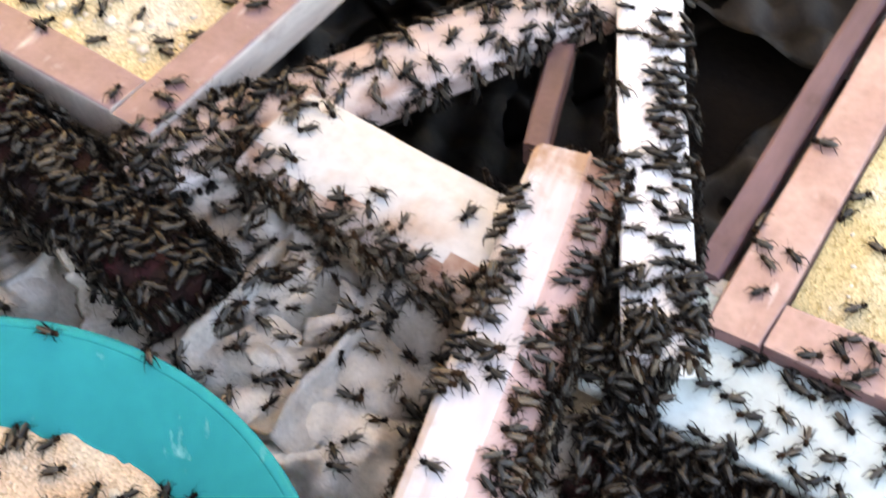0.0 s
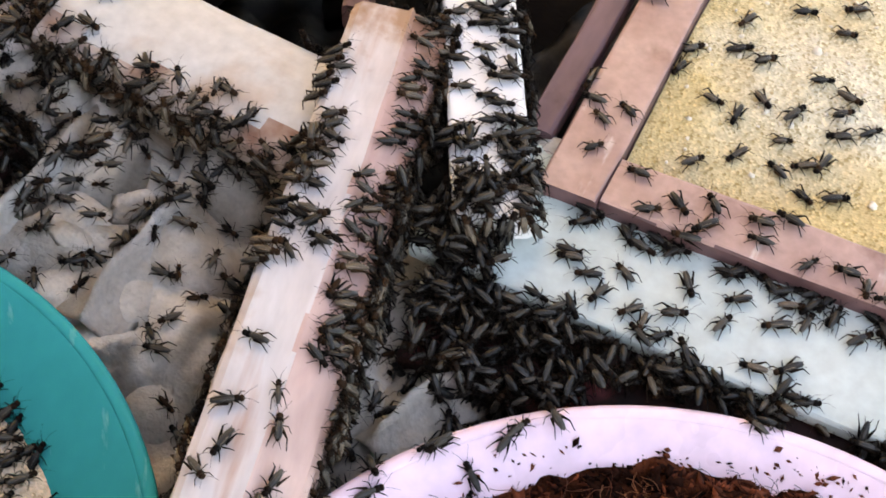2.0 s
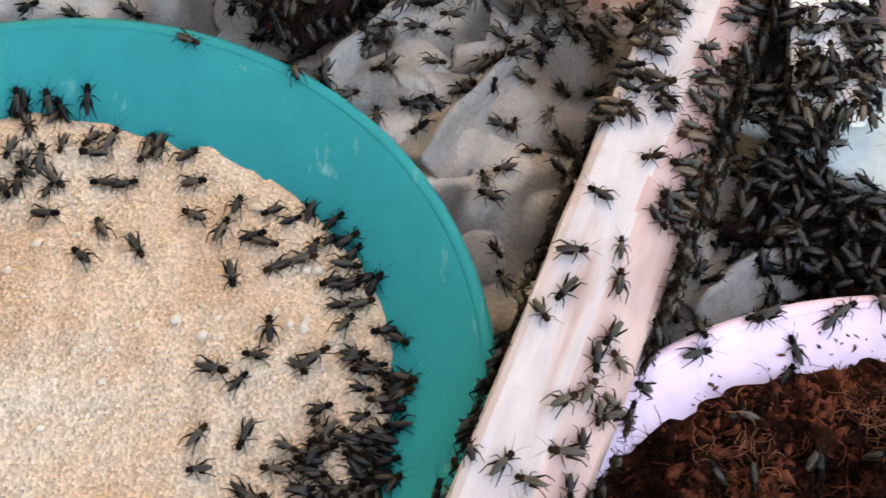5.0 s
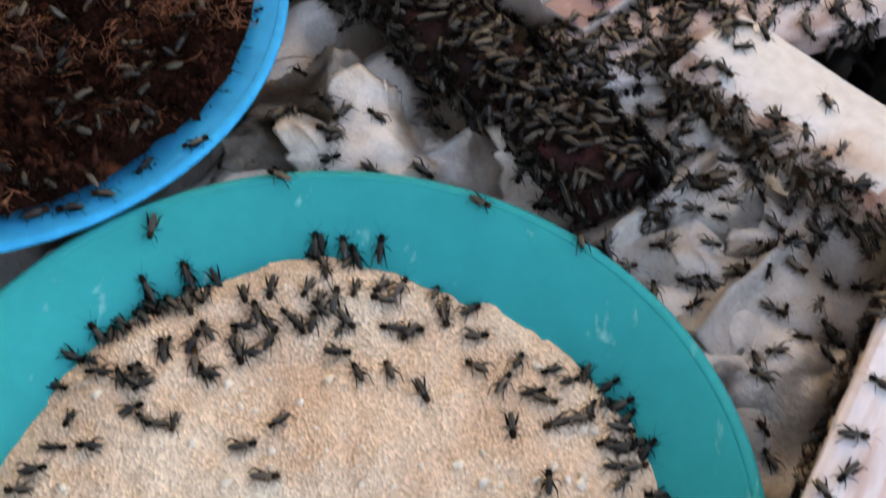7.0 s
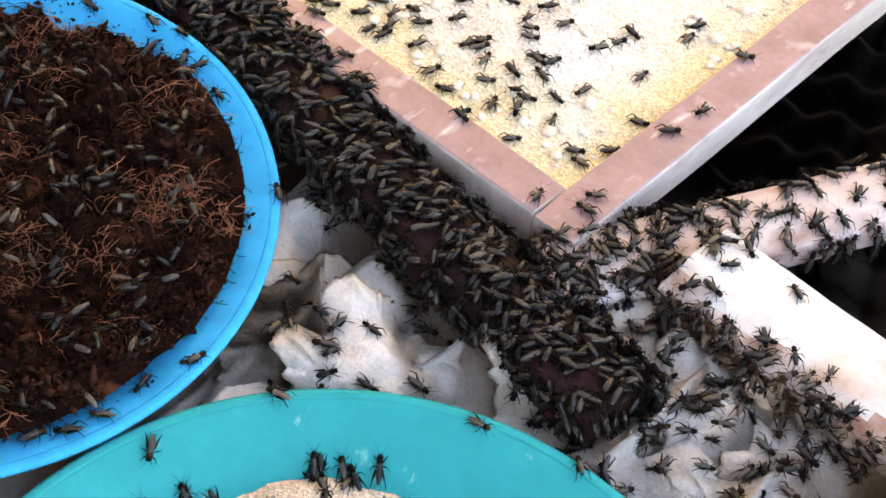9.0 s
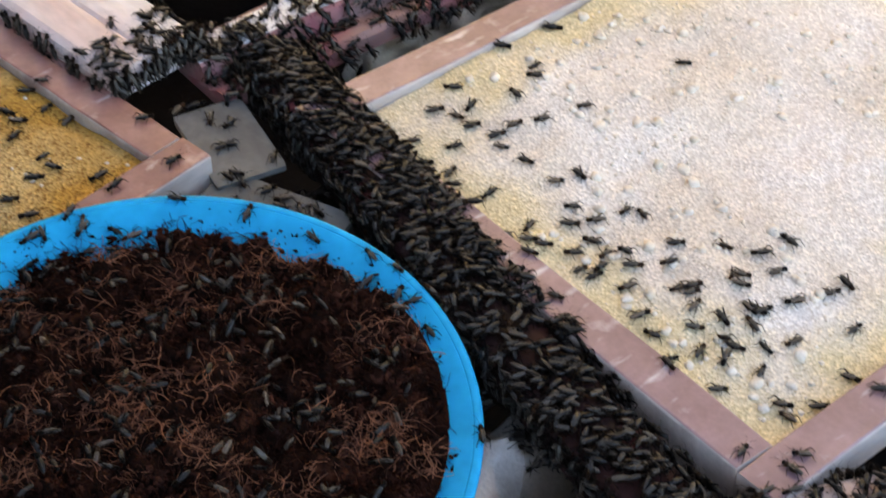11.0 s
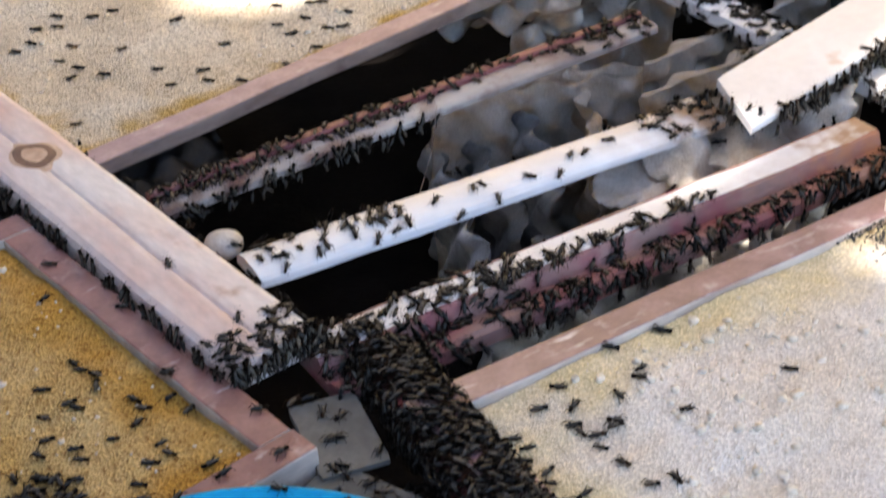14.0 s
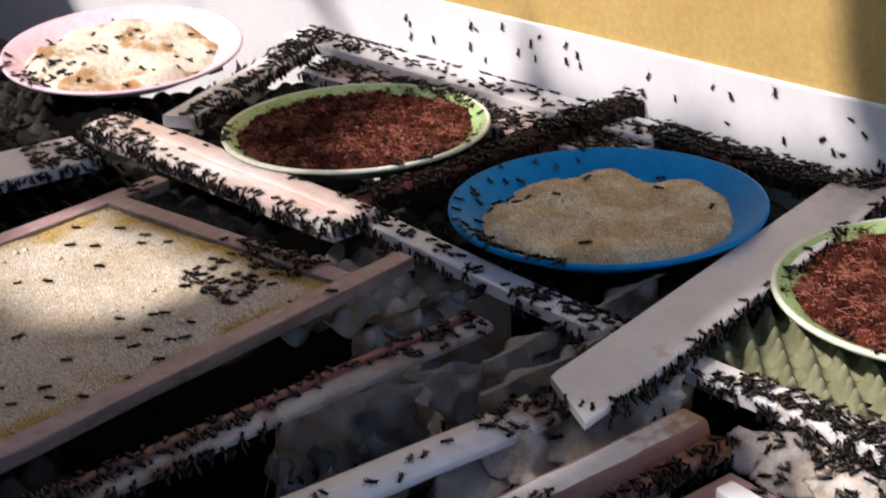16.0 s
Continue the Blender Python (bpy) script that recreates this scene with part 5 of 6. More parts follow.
SPOTS["T1d"] = [(-0.007, 0.216, -41), (-0.027, 0.197, 16), (-0.147, 0.144, 43), (-0.073, 0.142, 30), (-0.020, 0.138, 42), (-0.036, 0.097, -12), (-0.321, 0.269, 15), (-0.304, 0.247, 15), (-0.280, 0.238, 69), (-0.274, 0.225, 0), (-0.244, 0.219, 57), (-0.222, 0.173, -25), (-0.254, 0.195, 16), (-0.114, 0.428, 15), (-0.273, 0.411, 15), (-0.235, 0.453, 15)]
SPOTS["T2"] = [(-0.822, 0.337, 69), (-0.741, 0.255, -30), (-0.729, 0.249, 0), (-0.712, 0.245, -6), (-0.745, 0.209, 32), (-0.725, 0.178, 8), (-0.713, 0.202, 66), (-0.695, 0.207, 99), (-0.701, 0.197, 15), (-0.661, 0.226, -12), (-0.647, 0.218, 15), (-0.658, 0.258, 23), (-0.632, 0.239, 64), (-0.608, 0.231, 77), (-0.642, 0.195, 83), (-0.650, 0.169, 32), (-0.705, 0.151, 49), (-0.699, 0.131, -5), (-0.674, 0.148, 49), (-0.661, 0.136, 15), (-0.607, 0.175, 63), (-0.592, 0.165, -11), (-0.601, 0.149, 15), (-0.608, 0.118, 31), (-0.653, 0.112, 16), (-0.679, 0.094, 16), (-0.655, 0.094, 16), (-0.614, 0.091, 16), (-0.615, 0.069, 31), (-0.588, 0.105, 31), (-0.642, 0.072, 47), (-0.553, 0.163, 47), (-0.735, 0.338, 15)]
SPOTS["T2b"] = [(-0.532, 0.147, 68), (-0.497, 0.187, 61), (-0.539, 0.233, 32), (-0.844, 0.384, 15), (-0.679, 0.077, 16), (-0.657, 0.076, 31), (-0.660, 0.054, 16), (-0.639, 0.050, 23), (-0.478, 0.263, 74), (-0.469, 0.236, 15), (-0.456, 0.198, -41), (-0.445, 0.198, -55)]
SPOTS["T3"] = [(-1.035, 1.243, 13), (-1.076, 1.246, 13), (-1.046, 1.116, 13), (-1.089, 1.106, 13), (-1.235, 1.051, 13), (-1.154, 0.995, 13), (-1.098, 0.951, 38), (-1.119, 0.933, 14), (-1.167, 0.921, 14), (-1.149, 0.893, 14), (-1.171, 0.875, 14), (-1.155, 0.805, 14), (-1.149, 0.832, -5), (-1.095, 0.842, 14), (-1.088, 0.799, 14), (-1.027, 0.850, 77), (-1.015, 0.785, 14), (-1.051, 0.766, 77), (-1.059, 0.796, 14), (-0.955, 0.811, 25), (-0.919, 0.777, 14), (-0.896, 0.822, 37), (-0.878, 0.799, 14), (-0.838, 0.809, 14), (-0.908, 0.901, 14), (-0.892, 1.025, 13), (-0.867, 0.972, 14), (-0.837, 0.951, 37), (-0.835, 0.992, 14), (-0.848, 1.039, 13), (-0.777, 0.980, 14), (-0.794, 0.972, 14), (-0.788, 1.022, 14)]
SPOTS["T3b"] = [(-0.786, 0.918, 14), (-0.791, 0.872, 14), (-0.800, 0.866, 14), (-0.833, 1.042, 13), (-0.750, 1.115, 13), (-0.755, 1.095, 13), (-0.838, 1.227, 13), (-0.818, 1.221, 13), (-0.764, 1.171, 13), (-0.977, 1.295, 13), (-0.932, 1.278, 13), (-0.842, 1.133, 13), (-0.999, 0.944, 38), (-0.834, 1.175, 13), (-0.803, 1.162, 38), (-0.807, 1.131, 13), (-0.787, 1.186, 13), (-0.846, 1.290, 61), (-0.781, 1.272, 38), (-0.780, 1.305, 75), (-0.673, 1.105, 13), (-0.626, 1.135, 13), (-1.101, 1.315, 12), (-1.030, 1.319, 12), (-0.967, 1.263, 13), (-0.997, 1.180, 13)]
SPOTS["B7"] = [(-0.202, -0.268, 122), (-0.176, -0.264, 107), (-0.161, -0.256, 92), (-0.140, -0.253, 77), (-0.112, -0.248, 77), (-0.098, -0.242, 62), (-0.060, -0.243, 74), (-0.043, -0.249, 57), (-0.067, -0.250, 60), (-0.086, -0.240, 74), (-0.096, -0.252, 8), (-0.132, -0.258, 84), (-0.114, -0.268, -46), (-0.088, -0.270, 8), (-0.114, -0.293, 2), (-0.083, -0.302, -64), (-0.090, -0.322, -36), (-0.063, -0.314, -56), (-0.037, -0.268, 8), (-0.034, -0.291, -21), (-0.017, -0.302, 71), (-0.010, -0.331, -75), (0.008, -0.312, -15), (0.014, -0.327, 31), (0.009, -0.290, 30), (-0.138, -0.347, 55), (-0.154, -0.365, 20), (-0.137, -0.384, 14), (-0.195, -0.357, 95), (-0.204, -0.360, 8), (-0.193, -0.371, 14)]
SPOTS["B7b"] = [(-0.239, -0.376, 8), (-0.258, -0.379, 8), (-0.264, -0.395, 20), (-0.166, -0.299, 8), (-0.155, -0.288, 76), (0.043, -0.336, 31), (0.014, -0.366, 96), (-0.173, -0.283, 8), (-0.140, -0.278, -54), (-0.199, -0.299, 78), (-0.219, -0.334, 45), (-0.221, -0.349, 33), (-0.255, -0.360, 79), (-0.246, -0.329, -172), (-0.268, -0.409, 8), (0.050, -0.350, 8), (0.029, -0.321, 15)]
SPOTS["B4"] = [(-0.075, -0.269, 12), (0.001, -0.307, 12), (-0.011, -0.286, 78), (0.008, -0.381, -12), (-0.013, -0.388, -11), (0.000, -0.395, 56), (-0.018, -0.423, 56), (-0.015, -0.441, 5), (0.007, -0.424, 66), (0.031, -0.387, -42), (0.058, -0.378, -3), (0.053, -0.363, 65), (0.039, -0.381, 34)]
SPOTS["RIMS"] = [(-0.238, -0.233, 94), (-0.170, -0.186, -15), (-0.045, -0.188, -27), (0.017, -0.210, -79), (-0.313, 0.115, -40), (-0.360, 0.123, -39), (-0.197, -0.030, -73), (-0.290, 0.106, -30), (-0.304, -0.240, 46), (-0.472, 0.132, 2), (-0.416, 0.134, 82), (-0.222, -0.172, 50)]
SPOTS["P5"] = [(-0.715, 0.399, -45), (-0.971, 0.662, 14), (-0.968, 0.613, 15), (-0.644, 0.261, 16), (-0.607, 0.334, 104), (-0.688, 0.484, 15), (-0.573, 0.312, 77), (-0.572, 0.335, 65)]
SPOTS["Q2"] = [(-0.476, 0.649, -19), (-0.455, 0.639, -55), (-0.485, 0.602, 92), (-0.562, 0.547, 94), (-0.555, 0.560, 77), (-0.540, 0.570, 94), (-0.535, 0.549, 65), (-0.503, 0.563, 15), (-0.406, 0.701, 96), (-0.433, 0.682, 15), (-0.403, 0.733, 90), (-0.390, 0.743, 75), (-0.372, 0.774, 15), (-0.337, 0.816, 14)]
SPOTS["P6"] = [(-0.232, 1.028, 30), (-0.275, 0.890, -40), (-0.263, 0.861, 9)]
SPOTS["BF"] = [(-0.376, 1.462, 7), (-0.420, 1.463, 54), (-0.432, 1.439, 7), (-0.459, 1.424, 7), (-0.460, 1.390, 68), (-0.303, 1.288, 8), (-0.229, 1.511, 7), (-0.145, 1.464, 72), (-0.463, 1.314, 8), (-0.441, 1.306, 8), (-0.236, 1.595, 7), (-0.450, 1.483, 7), (-0.345, 1.557, 54)]

# ---------------------------------------------------------------- crickets
BODY = [  # centre, radii, kind: 0 shell, 1 wing
    ((-0.0026, 0, 0.0030), (0.0064, 0.0024, 0.0023), 0), ((0.0046, 0, 0.0034), (0.0026, 0.0027, 0.0024), 0),
    ((0.0076, 0, 0.0032), (0.0019, 0.0024, 0.0023), 0), ((-0.0030, 0, 0.0040), (0.0082, 0.0025, 0.0021), 1)]
EDGE = [((0.0032, 0.0014, 0.0056), (-0.0032, 0.0017, 0.0058), 0.0002, 0.00036), ((-0.0032, 0.0017, 0.0058), (-0.0104, 0.0007, 0.0044), 0.00036, 0.00015)]
HIND = [((-0.0005, 0.0022, 0.0028), (-0.0078, 0.0048, 0.0066), 0.0013, 0.0005), ((-0.0078, 0.0048, 0.0066), (-0.0125, 0.0062, 0.0004), 0.00045, 0.0003)]
MID = [((0.0020, 0.0018, 0.0022), (0.0012, 0.0056, 0.0038), 0.0005, 0.0004), ((0.0012, 0.0056, 0.0038), (-0.0012, 0.0082, 0.0002), 0.00035, 0.0002)]
FORE = [((0.0050, 0.0018, 0.0022), (0.0076, 0.0046, 0.0034), 0.0005, 0.0004), ((0.0076, 0.0046, 0.0034), (0.0100, 0.0060, 0.0002), 0.00035, 0.0002)]
FEELER = [((0.0088, 0.0008, 0.0042), (0.0130, 0.0032, 0.0066), 0.00016, 0.00012), ((0.0130, 0.0032, 0.0066), (0.0175, 0.0060, 0.0054), 0.00012, 0.00008)]
TAIL = [((-0.0088, 0.0010, 0.0028), (-0.0130, 0.0026, 0.0024), 0.0003, 0.0001)]


def ball_data(c, r, nu, nv):
    vs = [(c[0] - r[0], c[1], c[2])]
    for i in range(1, nv):
        a = math.pi * i / nv
        for j in range(nu):
            b = 2 * math.pi * j / nu
            vs.append((c[0] - r[0] * math.cos(a), c[1] + r[1] * math.sin(a) * math.cos(b), c[2] + r[2] * math.sin(a) * math.sin(b)))
    vs.append((c[0] + r[0], c[1], c[2]))
    last, fs = len(vs) - 1, []
    for j in range(nu):
        k = (j + 1) % nu
        fs.append((0, 1 + k, 1 + j))
        for i in range(nv - 2):
            p, q = 1 + i * nu, 1 + (i + 1) * nu
            fs += [(p + j, p + k, q + k), (p + j, q + k, q + j)]
        fs.append((1 + (nv - 2) * nu + j, 1 + (nv - 2) * nu + k, last))
    return vs, fs


def limb_data(a, b, r0, r1, flip=1, n=3):
    a, b = Vector((a[0], a[1] * flip, a[2])), Vector((b[0], b[1] * flip, b[2]))
    d = (b - a).normalized()
    s = d.cross(Vector((0.3, 0.1, 1))).normalized()
    t = d.cross(s)
    vs = []
    for p, r in ((a, r0), (b, r1)):
        for k in range(n):
            w = 2 * math.pi * k / n
            vs.append(tuple(p + (s * math.cos(w) + t * math.sin(w)) * r))
    fs = []
    for k in range(n):
        m = (k + 1) % n
        fs += [(k, m, n + m), (k, n + m, n + k)]
    return vs, fs


def template():
    vs, fs, ms = [], [], []

    def add(data, m):
        o = len(vs)
        vs.extend(data[0])
        fs.extend([tuple(i + o for i in f) for f in data[1]])
        ms.extend([m] * len(data[1]))
    for c, r, k in BODY:
        add(ball_data(c, r, 6, 5 if k else 4), k)
    for group in (HIND, MID, FORE, FEELER, TAIL):
        for flip in (1, -1):
            for seg in group:
                add(limb_data(*seg, flip=flip), 2)
    for flip in (1, -1):
        for seg in EDGE:
            add(limb_data(*seg, flip=flip), 3)
    return np.array(vs, np.float32), np.array(fs, np.int32), np.array(ms, np.int32)


T_V, T_F, T_M = template()
T_V *= 0.88


def swarm(name, label, poses_, seed, group="crowds of crickets", tones=(1.5, 2.4)):
    """Many crickets on one support, as one mesh: poses_ is a list of (place, normal, heading vector, size)."""
    rg = np.random.RandomState(seed)
    n = len(poses_)
    if not n:
        return None
    nv, nf = len(T_V), len(T_F)
    V_ = np.empty((n, nv, 3), np.float32)
    for i, (p, nrm, head, size) in enumerate(poses_):
        z = np.array(nrm, float)
        z /= np.linalg.norm(z)
        x = np.array(head, float)
        x -= z * (x @ z)
        ln = np.linalg.norm(x)
        x = x / ln if ln > 1e-6 else np.array((1.0, 0, 0))
        y = np.cross(z, x)
        t = T_V * np.float32(size) * (1 + rg.uniform(-0.12, 0.12, 3)).astype(np.float32)
        V_[i] = t @ np.stack([x, y, z]).astype(np.float32) + np.array(p, np.float32)
    F_ = (T_F[None] + (np.arange(n) * nv)[:, None, None]).reshape(-1).astype(np.int32)
    me = bpy.data.meshes.new(name)
    me.vertices.add(n * nv)
    me.vertices.foreach_set("co", V_.reshape(-1))
    me.loops.add(n * nf * 3)
    me.loops.foreach_set("vertex_index", F_)
    me.polygons.add(n * nf)
    me.polygons.foreach_set("loop_start", np.arange(n * nf, dtype=np.int32) * 3)
    me.polygons.foreach_set("material_index", np.tile(T_M, n))
    me.polygons.foreach_set("use_smooth", np.ones(n * nf, bool))
    tone = me.attributes.new("tone", "FLOAT", "POINT")
    tone.data.foreach_set("value", np.repeat(rg.beta(*tones, n), nv).astype(np.float32))
    me.update(calc_edges=True)
    me.validate()
    for m in (M_SHELL, M_WING, M_LIMB, M_EDGE):
        me.materials.append(m)
    return tagged(new(name, me), label, "crickets", group, "stuff")


# one cricket in its parts, then its copies
def data_mesh(name, pieces, material):
    bm = bmesh.new()
    for vs, fs in pieces:
        w = [bm.verts.new(v) for v in vs]
        for f in fs:
            bm.faces.new([w[i] for i in f])
    bmesh.ops.recalc_face_normals(bm, faces=bm.faces)
    me = bpy.data.meshes.new(name)
    bm.to_mesh(me)
    bm.free()
    me.materials.append(material)
    me.polygons.foreach_set("use_smooth", [True] * len(me.polygons))
    return me


def one_cricket(kind):
    """A single cricket: abdomen with head, neck shield, folded wings, legs and feelers on it."""
    body = new("cricket", data_mesh("cricket", [ball_data(BODY[0][0], BODY[0][1], 8, 6)] +
                                    [limb_data(*s, flip=f) for s in TAIL for f in (1, -1)], M_SHELL1))

    def on(name, pieces, material):
        ob = new(name, data_mesh(name, pieces, material))
        ob.parent = body
        return ob
    on("head", [ball_data(BODY[2][0], BODY[2][1], 8, 5)], M_SHELL1)
    on("neck_shield", [ball_data(BODY[1][0], BODY[1][1], 8, 5)], M_SHELL1)
    for f in (1, -1):
        c, r, _ = BODY[3]
        if kind != 2:
            ln = 1.0 if kind == 0 else 0.78
            wing = on("wing", [ball_data((c[0] + (1 - ln) * 0.006, 0.0007 * f, c[2] + 0.0002), (r[0] * ln, 0.0018, r[2]), 8, 6)], M_WING1)
            margin = on("wing_margin", [limb_data(*[tuple(q * (ln, 1, 1)[i] for i, q in enumerate(e)) for e in s[:2]], *s[2:], flip=f) for s in EDGE], M_EDGE1)
            margin.parent = wing
        thigh = on("hind_leg", [limb_data(*HIND[0], flip=f, n=5)], M_LIMB1)
        shin = on("shin", [limb_data(*HIND[1], flip=f, n=4)], M_LIMB1)
        shin.parent = thigh
        on("leg", [limb_data(*s, flip=f, n=4) for s in MID], M_LIMB1)
        on("leg", [limb_data(*s, flip=f, n=4) for s in FORE], M_LIMB1)
        on("antenna", [limb_data(*s, flip=f) for s in FEELER], M_LIMB1)
    return body


bpy.context.view_layer.update()
DEPS = bpy.context.evaluated_depsgraph_get()


def drop(x, y, top=0.12):
    """Where something let down at x, y comes to rest, and the normal there."""
    hit, p, n, _, _, _ = scene.ray_cast(DEPS, Vector((x, y, top)), Vector((0, 0, -1)))
    if not hit or p.z < -0.16:
        return None
    if n.z < 0:
        n = -n
    return p, (n + Vector((0, 0, 0.35))).normalized()


KINDS = ["dark brown winged cricket", "black-brown short-winged cricket", "dark wingless young cricket"]
WHERE = {"W": "on a cream domed board", "P1": "on a white trim board", "CAR": "on a grey egg tray", "CAR9": "on a grey egg tray", "F": "on a pale sheet",
         "T4": "on a tray of yellow meal", "T1a": "on a tray of pale meal", "T1b": "on a tray of pale meal", "T1c": "on a tray of pale meal", "T2": "on a tray of yellow meal",
         "B7": "on bran in a teal dish", "RIMS": "on the rim of a dish", "P5": "on a wide whitish board", "Q2": "on a narrow white board"}
CRICKETS = {}
protos = []
rng = random.Random(77)
placed = []
for key in WHERE:
    CRICKETS[key] = []
    for x, y, deg in SPOTS[key]:
        d = drop(x, y)
        if d is None:
            continue
        p, n = d
        kind = 0 if rng.random() < 0.62 else 1
        if key in ("CAR", "CAR9") and rng.random() < 0.5:
            kind = 2
        heading = deg + rng.choice((0, 180)) + rng.uniform(-6, 6)
        h = Vector((math.cos(radians(heading)), math.sin(radians(heading)), 0))
        h = (h - n * h.dot(n)).normalized()
        rot = Matrix((h, n.cross(h), n)).transposed().to_4x4()
        size = rng.uniform(0.78, 0.97) if kind < 2 else rng.uniform(0.60, 0.84)
        placed.append((key, kind, Matrix.Translation(p) @ rot, size))
for kind in range(3):
    proto = one_cricket(kind)
    protos.append(proto)
first = [True, True, True]
for key, kind, m, size in placed:
    sizes = min(range(4), key=lambda q: abs((0.62, 0.75, 0.84, 0.93)[q] - size))
    s = (0.55, 0.66, 0.74, 0.82)[sizes]
    if first[kind]:
        first[kind] = False
        c = protos[kind]
        c.scale = (s, s, s)
        c.matrix_basis = m @ Matrix.Diagonal((s, s, s, 1))
    else:
        c = copy_thing(protos[kind], m)
        c.scale = (s, s, s)
    tagged(c, KINDS[kind] + " " + WHERE[key], "cricket", "single crickets")
    CRICKETS[key].append((c, m, s))


# ---- crowds on the boards
def frame_of(key):
    p0, p1, z, w, z1 = BOARDS[key]
    return along(p0, p1, z, z1=z1), span(p0, p1), w


def crowd_top(key, n, seed, s0=0.0, s1=1.0, y0=-0.5, y1=0.5, cross=0.0, spread=60, piled=0.0, size=(0.78, 1.0)):
    """Crickets on the upper face of a board: heading at the angle cross to its length, give or take."""
    m, L, w = frame_of(key)
    rg = random.Random(seed)
    out, grid = [], []
    tries = 0
    while len(out) < n and tries < n * 12:
        tries += 1
        x, y = L * rg.uniform(s0, s1), w * rg.uniform(y0, y1)
        wp = m @ Vector((x, y, 0))
        if not piled and any((wp.x - a) ** 2 + (wp.y - b) ** 2 < 0.0058 ** 2 for a, b in grid[-60:]):
            continue
        d = drop(wp.x, wp.y, 0.10)
        if d is None:
            continue
        p, nrm = d
        grid.append((wp.x, wp.y))
        a = radians(cross + rg.choice((0, 180)) + rg.gauss(0, spread))
        h = m.to_3x3() @ Vector((math.cos(a), math.sin(a), 0))
        nrm = (nrm + Vector((rg.gauss(0, 0.12), rg.gauss(0, 0.12), 0))).normalized()
        out.append((p + Vector((0, 0, piled * rg.random())), nrm, h, rg.uniform(*size)))
    return out


def crowd_side(key, n, seed, side, s0=0.0, s1=1.0, depth=(0.002, 0.02), out_by=0.0005, size=(0.78, 1.0), upright=1.0):
    """Crickets clinging to one flank of a board, most with their heads up or level."""
    m, L, w = frame_of(key)
    rg = random.Random(seed)
    out = []
    r3 = m.to_3x3()
    for _ in range(n):
        x = L * rg.uniform(s0, s1)
        dz = rg.uniform(*depth)
        p = m @ Vector((x, side * (w / 2 + out_by + rg.uniform(0, 0.003)), -dz))
        nrm = r3 @ Vector((rg.gauss(0, 0.15), side, 0.25 + rg.gauss(0, 0.2)))
        a = rg.gauss(0, 40) + (90 if rg.random() < upright else rg.choice((0, 180)))
        h = r3 @ Vector((math.cos(radians(a)), 0.3 * -side, math.sin(radians(a))))
        out.append((p, nrm, h, rg.uniform(*size)))
    return out


def crowd_end(key, n, seed, end, size=(0.78, 1.0)):
    m, L, w = frame_of(key)
    rg = random.Random(seed)
    x = L if end else 0.0
    s = 1 if end else -1
    r3 = m.to_3x3()
    out = []
    for _ in range(n):
        p = m @ Vector((x + s * rg.uniform(0, 0.006), w * rg.uniform(-0.5, 0.5), -rg.uniform(-0.002, 0.02)))
        out.append((p, r3 @ Vector((s, rg.gauss(0, 0.4), 0.5)), r3 @ Vector((-s * 0.3, rg.gauss(0, 0.6), 1)), rg.uniform(*size)))
    return out


def crowd_at(points, seed, size=(0.78, 1.0)):
    rg = random.Random(seed)
    out = []
    for x, y, deg in points:
        d = drop(x, y)
        if d:
            a = radians(deg + rg.choice((0, 180)))
            out.append((d[0], d[1], Vector((math.cos(a), math.sin(a), 0)), rg.uniform(*size)))
    return out


def crowd_area(cx, cy, rx, ry, ang, n, seed, piled=0.0, size=(0.78, 1.0), spread=90, cross=0.0, density=None):
    """Crickets strewn over an oblong of the plan, wherever they come to rest."""
    rg = random.Random(seed)
    out = []
    c, s = math.cos(radians(ang)), math.sin(radians(ang))
    for _ in range(n):
        a, b = rg.uniform(-rx, rx), rg.uniform(-ry, ry)
        if density and noise.noise((a * density, b * density, seed)) < rg.uniform(-0.35, 0.15):
            continue
        x, y = cx + a * c - b * s, cy + a * s + b * c
        d = drop(x, y)
        if d is None or (Vector((x, y)) - WALL_P).dot(WALL_N) > -0.006:
            continue
        h = radians(ang + cross + rg.choice((0, 180)) + rg.gauss(0, spread))
        out.append((d[0] + Vector((0, 0, piled * rg.random())), d[1], Vector((math.cos(h), math.sin(h), 0)), rg.uniform(*size)))
    return out


def off_dish(poses_, x=0.335, y=-0.583):
    """Leave out those that would fall into a dish."""
    return [q for q in poses_ if math.hypot(q[0][0] - x, q[0][1] - y) > 0.243]


swarm("cricket_crowd", "dense crowd of dark crickets over a dark board",
      crowd_top("K", 760, 1, y0=-0.58, y1=0.58, cross=74, spread=38, piled=0.003, size=(0.8, 1.05)) + crowd_side("K", 230, 2, 1, depth=(-0.002, 0.024), upright=0.6) + crowd_side("K", 260, 3, -1, depth=(-0.002, 0.024), upright=0.6) + crowd_top("K", 170, 201, s1=0.5, cross=74, spread=40, piled=0.005) + crowd_end("K", 20, 4, 0) + crowd_end("K", 20, 5, 1), 1, tones=(1.4, 3.0))
swarm("cricket_crowd", "crickets crowded on a worn narrow board beside a tray",
      crowd_top("Q", 125, 6, cross=30, spread=50) + crowd_top("Q", 36, 7, s1=0.3, piled=0.004) + crowd_side("Q", 60, 8, -1) + crowd_side("Q", 46, 9, 1) + crowd_end("Q", 24, 10, 0), 2)
